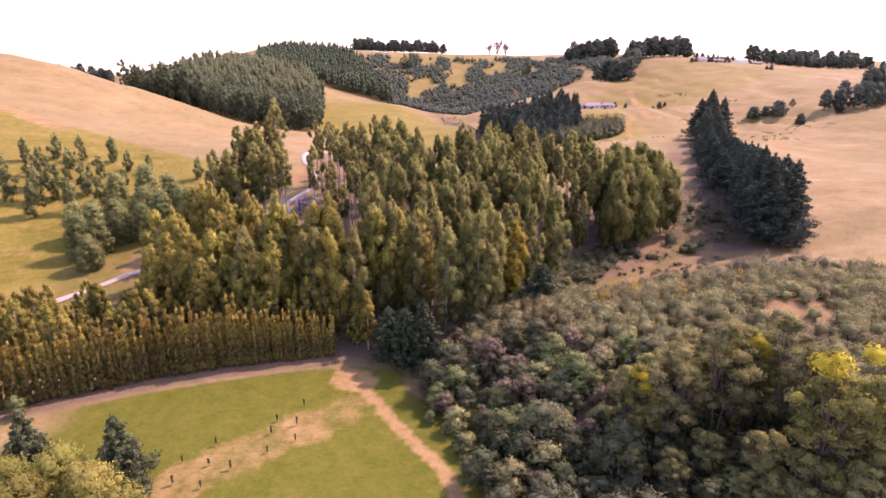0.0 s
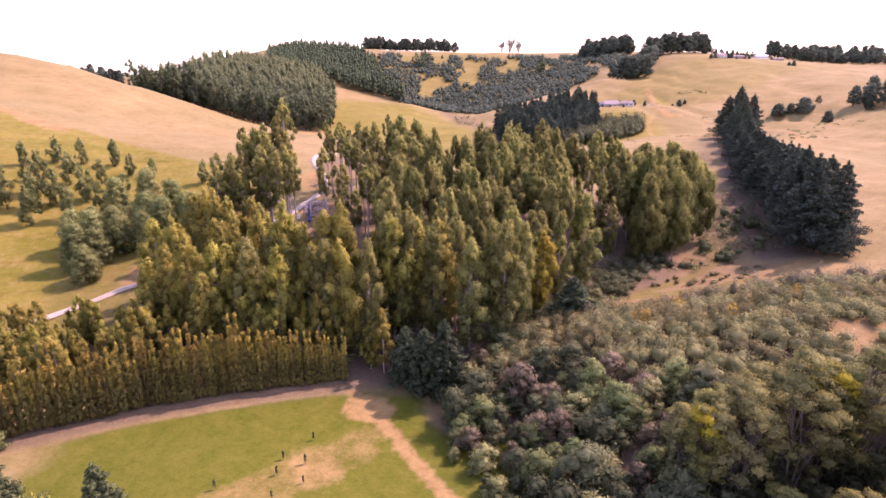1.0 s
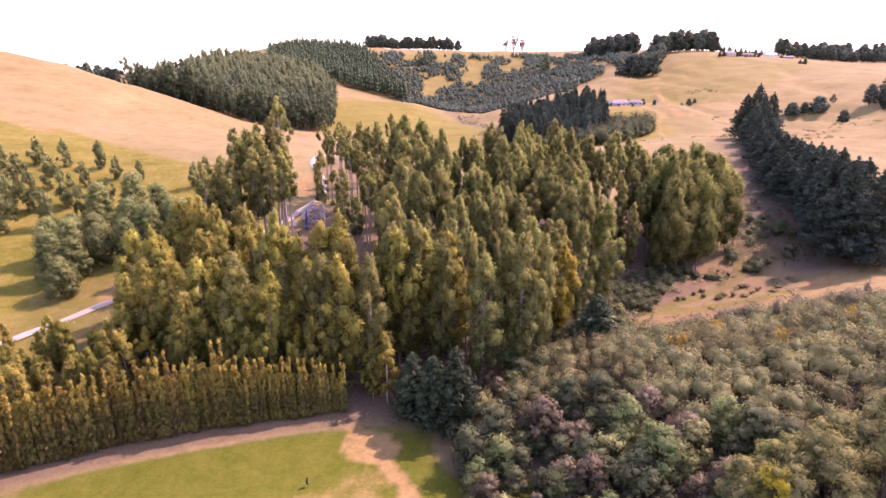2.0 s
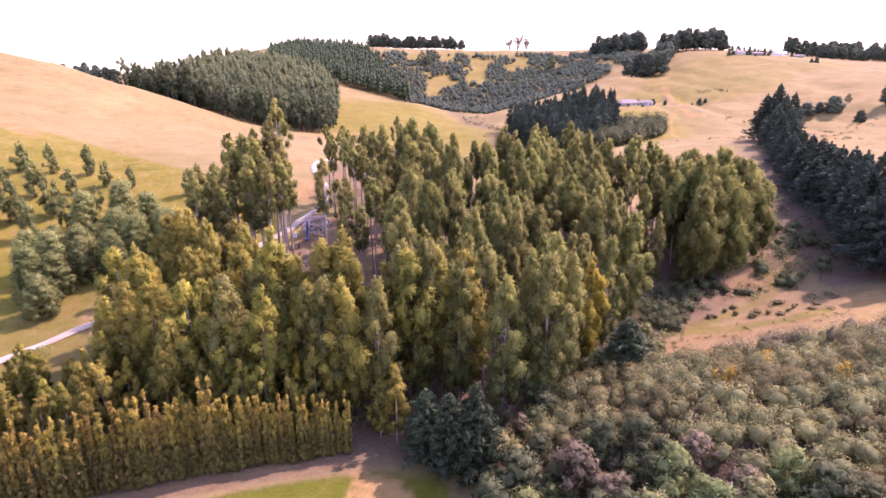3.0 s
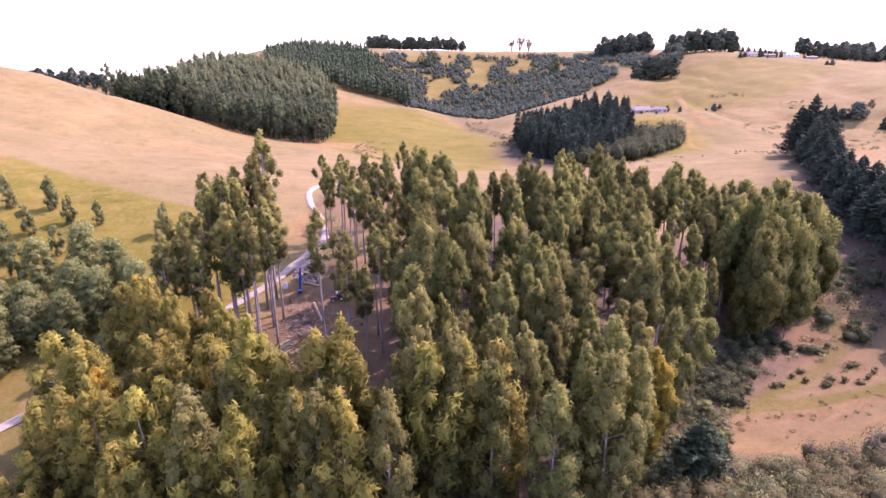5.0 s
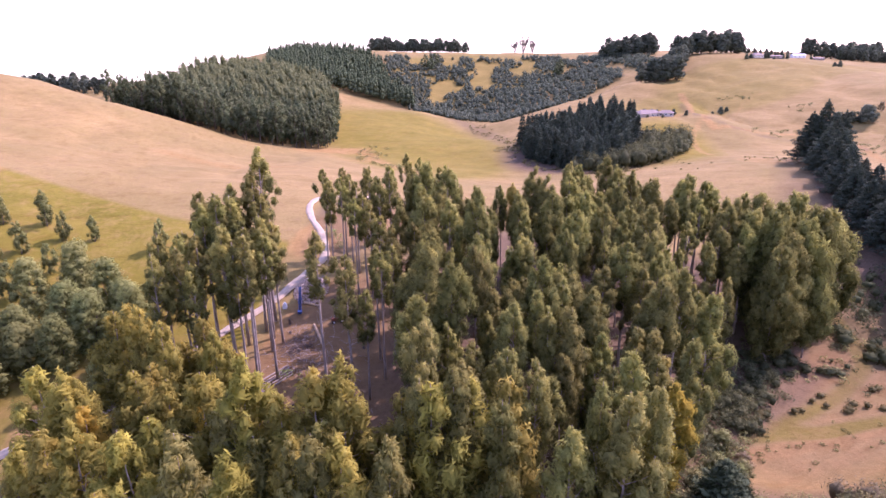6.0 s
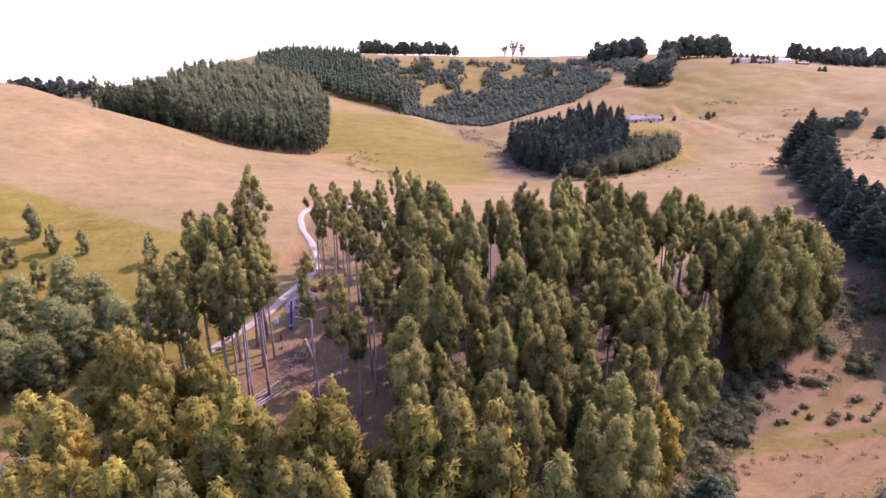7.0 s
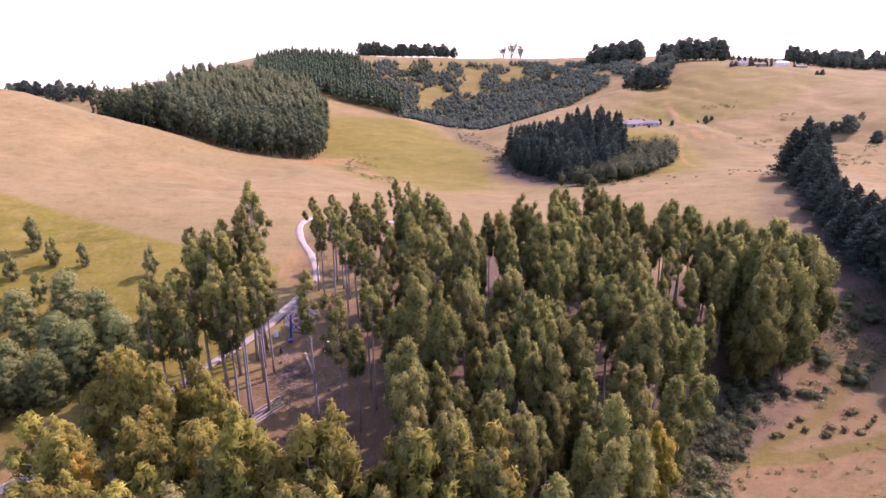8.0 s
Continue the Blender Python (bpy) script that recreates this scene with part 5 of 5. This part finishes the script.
thicket("field_tussock", "small dark tussocks in the dry field", [(76.6, 203.4), (62.5, 206), (83.5, 207.6), (64, 209), (70, 206.5), (92, 205)] + along_line([(58, 203), (72, 207), (90, 208), (108, 212)], 30, 2.0, g_rough), 0.55, 0.6, 40, 0.2, OLIVE, 482, 0.2)
# Dark hummocks added partly to stand for shade under the trees.
thicket("foot_scrub", "dense dark undergrowth thickening the shade below the bank eucalypts", along_line([(56, 215), (62, 222), (70, 230), (80, 239), (86, 246)], 70, 2.4, g_rough), 2.8, 2.0, 100, 0.32, NATIVE, 483, 0.1, True)
thicket("hollow_scrub", "brown-green rough growth in the hollow by the woodlot", along_line([(-96, 621), (-80, 600), (-76, 540), (-60, 515), (-50, 505)], 46, 6.0, g_rough), 1.8, 2.2, 30, 0.6, OLIVE, 484, 0.3)

# ---------------------------------------------------------------- buildings


def solid(name, pieces, mat, parent, label="", smooth=False):
    v, f = joined(pieces)
    return part(name, mesh_of(name, v, f, mat, smooth=smooth), parent, label)


def hip_roof(w, d, z, rise, over=0.6, ridge=0.5):
    w2, d2 = w / 2 + over, d / 2 + over
    r = w2 * ridge
    v = [(-w2, -d2, z), (w2, -d2, z), (w2, d2, z), (-w2, d2, z), (-w2, -d2, z + 0.2), (w2, -d2, z + 0.2), (w2, d2, z + 0.2), (-w2, d2, z + 0.2), (-r, 0, z + rise), (r, 0, z + rise)]
    f = [(3, 2, 1, 0), (0, 1, 5, 4), (1, 2, 6, 5), (2, 3, 7, 6), (3, 0, 4, 7), (4, 5, 9, 8), (6, 7, 8, 9), (5, 6, 9), (7, 4, 8)]
    return np.array(v, float), f


def building(name, x, y, turn, w, d, h, rise, wall_mat, roof_mat, label, category, windows=3, ridge=0.5, wing=False):
    root = thing(name, label, category)
    root.location, root.rotation_euler = (x, y, level(x, y) - 0.4), (0, 0, radians(turn))
    solid("wall", [box(-w / 2, -d / 2, 0, w / 2, d / 2, h + 0.4)], wall_mat, root)
    solid("roof", [hip_roof(w, d, h + 0.4, rise, 0.6, ridge)], roof_mat, root)
    if wing:
        solid("wing_wall", [box(-w * 0.5, -d * 0.9, 0, -w * 0.15, -d * 0.46, h + 0.3)], wall_mat, root)
        v, f = hip_roof(w * 0.38, d * 0.75, h + 0.3, rise * 0.8, 0.5, 0.3)
        solid("wing_roof", [(v + np.array([-w * 0.325, -d * 0.62, 0]), f)], roof_mat, root)
    n = max(1, windows)
    for i in range(n):
        cx = -w / 2 + w * (i + 0.5) / n + (w * 0.12 if wing else 0)
        if wing and cx < -w * 0.12:
            continue
        win = solid("window", [box(cx - 1.1, -d / 2 - 0.08, 1.1, cx + 1.1, -d / 2 + 0.02, 2.7)], WHITE, root)
        solid("pane", [box(cx - 0.95, -d / 2 - 0.12, 1.25, cx + 0.95, -d / 2 - 0.07, 2.55)], GLASS, win)
    return root


building("house", 180, 667, 8, 24, 11, 3.0, 3.4, CREAM, GREY, "single-storey cream farmhouse with a grey hipped roof", "house", 5, 0.55, True)
building("house", 197, 664, -20, 14, 9, 2.8, 2.6, CREAM, GREY, "grey-roofed annexe standing close to the farmhouse", "house", 3, 0.45)
building("garage", 162, 671, -6, 11, 7, 2.7, 2.0, WHITE, GREY, "white garage with a grey roof beside the farmhouse", "shed", 2)
building("house", 440, 985, 10, 16, 10, 3.6, 3.4, CREAM, GREY, "grey-roofed house on top of the dry hill", "house", 3)
building("farm_shed", 474, 1000, 4, 20, 9, 3.0, 1.6, GREY, GREY, "long grey farm shed on the hilltop", "shed", 4, 0.9)
building("farm_shed", 556, 1082, 0, 20, 10, 4.0, 2.2, WHITE, WHITE, "white farm shed on the hilltop", "shed", 3, 0.9)
building("farm_shed", 548, 1015, 6, 18, 8, 2.6, 1.6, GREY, GREY, "low dark farm shed below the hilltop hedge", "shed", 4, 0.9)
for x, y, s in ((192, 676, 0.7), (206, 668, 0.75), (174, 682, 0.9), (182, 684, 1.0), (190, 684, 0.85), (216, 661, 0.6), (155, 664, 0.6), (168, 656, 0.4), (190, 652, 0.4), (176, 654, 0.35), (420, 975, 0.9), (428, 978, 0.8), (452, 985, 0.9), (460, 992, 1.0), (488, 1002, 0.9), (496, 1004, 0.8), (466, 985, 0.5), (535, 1010, 0.6)):
    plant("garden_shrub", ROUND, x, y, "dark garden shrub beside the hill farm buildings", "shrub", "garden shrubs", s * 0.5, wide=1.0)

# ---------------------------------------------------------------- the clearing
def wheel(r, w, cx, cy, side):
    """Tyre and rim about the y axis."""
    ring = []
    for k in range(20):
        a = 2 * math.pi * k / 20
        lug = 1.0 if k % 2 else 0.95
        ring.append((math.cos(a) * r * lug, math.sin(a) * r * lug))
    v = [(cx + x, cy - w / 2, r + z) for x, z in ring] + [(cx + x, cy + w / 2, r + z) for x, z in ring]
    f = [(k, (k + 1) % 20, 20 + (k + 1) % 20, 20 + k) for k in range(20)] + [tuple(range(19, -1, -1)), tuple(range(20, 40))]
    rv, rf = tube([(cx, cy + side * (w / 2 - 0.02), r), (cx, cy + side * (w / 2 + 0.05), r)], [r * 0.55, r * 0.5], 14)
    return (np.array(v), f), (rv, rf)


def build_tractor(x, y, turn):
    root = thing("tractor", "small red tractor with a white cab roof in the clearing", "tractor")
    root.location, root.rotation_euler = (x, y, level(x, y) + 0.02), (0, 0, radians(turn))
    solid("bonnet", [box(0.35, -0.38, 0.75, 2.0, 0.38, 1.45, 0.06)], RED, root)
    solid("chassis", [box(-1.2, -0.3, 0.55, 1.95, 0.3, 0.85)], DARK_BARK, root)
    cab = solid("cab", [box(-1.15 + dx, -0.72 + dy, 0.95, -1.07 + dx, -0.64 + dy, 2.5) for dx in (0, 1.4) for dy in (0, 1.36)] + [box(-1.15, -0.72, 0.85, 0.33, 0.72, 1.3)], RED, root)
    solid("cab_glass", [box(-1.12, -0.69, 1.31, 0.30, 0.69, 2.45)], GLASS, cab)
    solid("cab_roof", [box(-1.3, -0.85, 2.5, 0.5, 0.85, 2.72, 0.12)], WHITE, root, "white cab roof")
    for cx, r, w in ((-0.85, 0.75, 0.42), (1.55, 0.48, 0.28)):
        for s in (-1, 1):
            t, rim = wheel(r, w, cx, s * 0.85, s)
            wh = solid("wheel", [t], RUBBER, root)
            solid("rim", [rim], WHITE, wh)
    solid("exhaust", [tube([(1.2, 0.25, 1.4), (1.2, 0.25, 2.3)], [0.05, 0.05], 8)], STEEL, root)


build_tractor(-46.5, 236.5, 200)


def build_conveyor(x, y, turn):
    """Firewood elevator: a sloping boom on a wheeled stand with a feed hopper."""
    root = thing("firewood_conveyor", "blue firewood conveyor rising over the log heap", "conveyor")
    root.location, root.rotation_euler = (x, y, level(x, y)), (0, 0, radians(turn))
    L, a = 9.5, radians(28)
    end = (math.cos(a) * L, math.sin(a) * L + 0.7)
    for s in (-1, 1):
        solid("rail", [tube([(0, s * 0.3, 0.7), (end[0], s * 0.3, end[1])], [0.12, 0.12], 4), tube([(0, s * 0.3, 1.0), (end[0], s * 0.3, end[1] + 0.3)], [0.05, 0.05], 4)], BLUE, root)
    v = [(0, -0.26, 0.74), (end[0], -0.26, end[1] + 0.04), (end[0], 0.26, end[1] + 0.04), (0, 0.26, 0.74), (0, -0.26, 0.66), (end[0], -0.26, end[1] - 0.04), (end[0], 0.26, end[1] - 0.04), (0, 0.26, 0.66)]
    f = [(0, 1, 2, 3), (7, 6, 5, 4), (0, 4, 5, 1), (3, 2, 6, 7), (1, 5, 6, 2), (0, 3, 7, 4)]
    solid("belt", [(np.array(v), f)], RUBBER, root)
    for k in range(11):
        q = (k + 0.5) / 11
        solid("slat", [box(end[0] * q - 0.05, -0.26, 0.74 + (end[1] - 0.7) * q, end[0] * q + 0.05, 0.36, 0.90 + (end[1] - 0.7) * q)], BLUE, root)
    solid("hopper", [box(-0.9, -0.5, 0.35, 0.3, 0.5, 1.1, -0.15)], BLUE, root)
    for s in (-1, 1):
        solid("leg", [tube([(4.6, s * 0.8, 0.35), (5.6, s * 0.3, 0.7 + math.tan(a) * 5.6)], [0.07, 0.06], 6)], BLUE, root)
        t, rim = wheel(0.38, 0.2, 4.6, s * 0.95, s)
        wh = solid("wheel", [t], RUBBER, root)
        solid("rim", [rim], WHITE, wh)


build_conveyor(-58.3, 239.5, 102)


def build_heap():
    g = np.random.default_rng(900)
    pcs = []
    for k in range(900):
        r, w = math.sqrt(g.uniform()), g.uniform(0, 6.283)
        x, y = -57.5 + math.cos(w) * r * 5.2, 251 + math.sin(w) * r * 7.0
        z = level(x, y) + 2.8 * (1 - r) ** 0.8 * g.uniform(0.75, 1.05) + 0.12
        d = g.normal(size=3)
        d[2] *= 0.5
        d = d / np.linalg.norm(d) * g.uniform(0.2, 0.32)
        c = np.array([x, y, z])
        pcs.append(tube([c - d, c + d], [0.17, 0.15], 4))
    v, f = joined(pcs)
    m, n, l = material("split_wood")
    geo = n.new("ShaderNodeNewGeometry")
    tc = n.new("ShaderNodeTexCoord")
    grain = noise_at(n, l, 9.0, 4, 0.6, tc.outputs["Object"])
    col = mix(n, l, geo.outputs["Random Per Island"], (0.30, 0.22, 0.18), (0.62, 0.47, 0.36))
    col = mix(n, l, remap(n, l, grain, 0.4, 0.7, 0, 0.5), col, (0.22, 0.16, 0.13))
    finish(n, l, col, 0.9, 0, grain, 0.3, 0.03)
    tagged(new("firewood_heap", mesh_of("firewood_heap", v, f, m)), "heap of pale split firewood beside the track", "firewood", kind="stuff")


build_heap()


def log_at(x0, y0, x1, y1, r, label, mat=WOOD, lift=0.0):
    t = thing("log", label, "log")
    mx, my = (x0 + x1) / 2, (y0 + y1) / 2
    t.location = (mx, my, level(mx, my) + lift)
    a = np.array([x0 - mx, y0 - my, level(x0, y0) - level(mx, my) + r * 0.8])
    b = np.array([x1 - mx, y1 - my, level(x1, y1) - level(mx, my) + r * 0.8])
    mids = [a + (b - a) * q + np.array([0, 0, rng.normal(0, 0.03)]) for q in (0, 0.25, 0.5, 0.75, 1)]
    v, f = tube(mids, [r, r * 0.97, r * 0.93, r * 0.9, r * 0.84], 10)
    part("bark", mesh_of("bark", v, f, mat, smooth=False), t)


log_at(-53.2, 234.5, -49.2, 226.8, 0.42, "long orange-brown felled log in the clearing")
log_at(-58.2, 244.4, -53.0, 243.2, 0.34, "felled log lying at the foot of the firewood heap")
for k in range(5):
    log_at(-64.5 + k * 0.7 + 0.3 * (k % 2), 210.5 - 0.6 * k, -56.5 + k * 0.5, 218.5 - 0.75 * k, 0.26, "weathered grey-brown log lying at the clearing edge", BARK)
for x, y in ((-59, 231), (-55, 224), (-44, 221), (-40, 214), (-46, 209), (-52, 205), (-38, 226), (-48, 198), (-35, 196), (-41, 189), (-33, 183), (-45, 182), (-60.2, 235)):
    t = thing("tree_stump", "low cut tree stump in the bare clearing", "stump", "stumps")
    t.location = (x, y, level(x, y))
    v, f = tube([(0, 0, -0.3), (0, 0, 0.2), (0.03, 0, 0.75 if (x, y) != (-60.2, 235) else 1.6)], [0.42, 0.33, 0.28], 9)
    part("bark", mesh_of("bark", v, f, DARK_BARK), t)


def sticks(name, label, places, count, length, mat, seed, spread=3.0):
    g = np.random.default_rng(seed)
    pcs = []
    for k in range(count):
        cx, cy = places[int(g.integers(len(places)))]
        x, y = cx + g.normal(0, spread), cy + g.normal(0, spread)
        w, L = g.uniform(0, 6.283), length * g.uniform(0.4, 1.3)
        x1, y1 = x + math.cos(w) * L, y + math.sin(w) * L
        pcs.append(tube([(x, y, level(x, y) + 0.1 + g.uniform(0, 0.5)), (x1, y1, level(x1, y1) + 0.15 + g.uniform(0, 0.7))], [0.05 + 0.05 * g.uniform(), 0.02], 4))
    v, f = joined(pcs)
    tagged(new(name, mesh_of(name, v, f, mat)), label, "branches", kind="stuff")


sticks("slash", "litter of broken branches over the bare clearing", [(-56, 226), (-55, 221), (-52, 230), (-45, 215), (-42, 205), (-38, 195), (-47, 222), (-36, 185)], 420, 2.6, BARK, 910, 4.0)
sticks("slash", "dark slash piled in the clearing", [(-56, 224), (-55, 226)], 160, 2.4, DARK_BARK, 911, 1.8)
bag = thing("bulk_bag", "white bulk bag standing by the gravel track", "bag")
bag.location = (-63.3, 242, level(-63.3, 242))
solid("sack", [box(-0.6, -0.6, -0.1, 0.6, 0.6, 1.3, 0.12)], WHITE, bag)
solid("flap", [box(-0.35, -0.35, 1.3, 0.35, 0.35, 1.75, 0.15)], WHITE, bag)

# ---------------------------------------------------------------- saplings on the lawn
SAP = foliage([(0, 0, 0.9 + 0.28 * k, 0.26, 0.26, 0.26, 0.3) for k in range(5)], 24, 0.2, 1.3, 0.0, np.random.default_rng(920))
SAP_CROWN = mesh_of("crown", SAP[0], SAP[1], NATIVE, SAP[2])
SAP_STEM = mesh_of("trunk", *tube([(0, 0, -0.2), (0.02, 0, 1.2), (0.05, 0.02, 2.1)], [0.04, 0.03, 0.01], 5), DARK_BARK)
SAP_STAKE = mesh_of("stake", *box(0.28, -0.03, -0.2, 0.34, 0.03, 1.5), WOOD)
for x, y in ((-33, 127), (-38, 120), (-33, 119), (-38, 115), (-32, 113), (-37, 108), (-49, 110), (-54, 104), (-48, 103), (-43, 102), (-53, 97), (-47, 96)):
    s = thing("sapling", "staked young tree planted in the lawn", "sapling", "lawn saplings")
    s.location, k = (x, y, level(x, y)), g_place.uniform(0.8, 1.15)
    s.scale, s.rotation_euler = (k, k, k), (0, 0, g_place.uniform(0, 6.28))
    part("trunk", SAP_STEM, s)
    part("crown", SAP_CROWN, s)
    part("stake", SAP_STAKE, s)
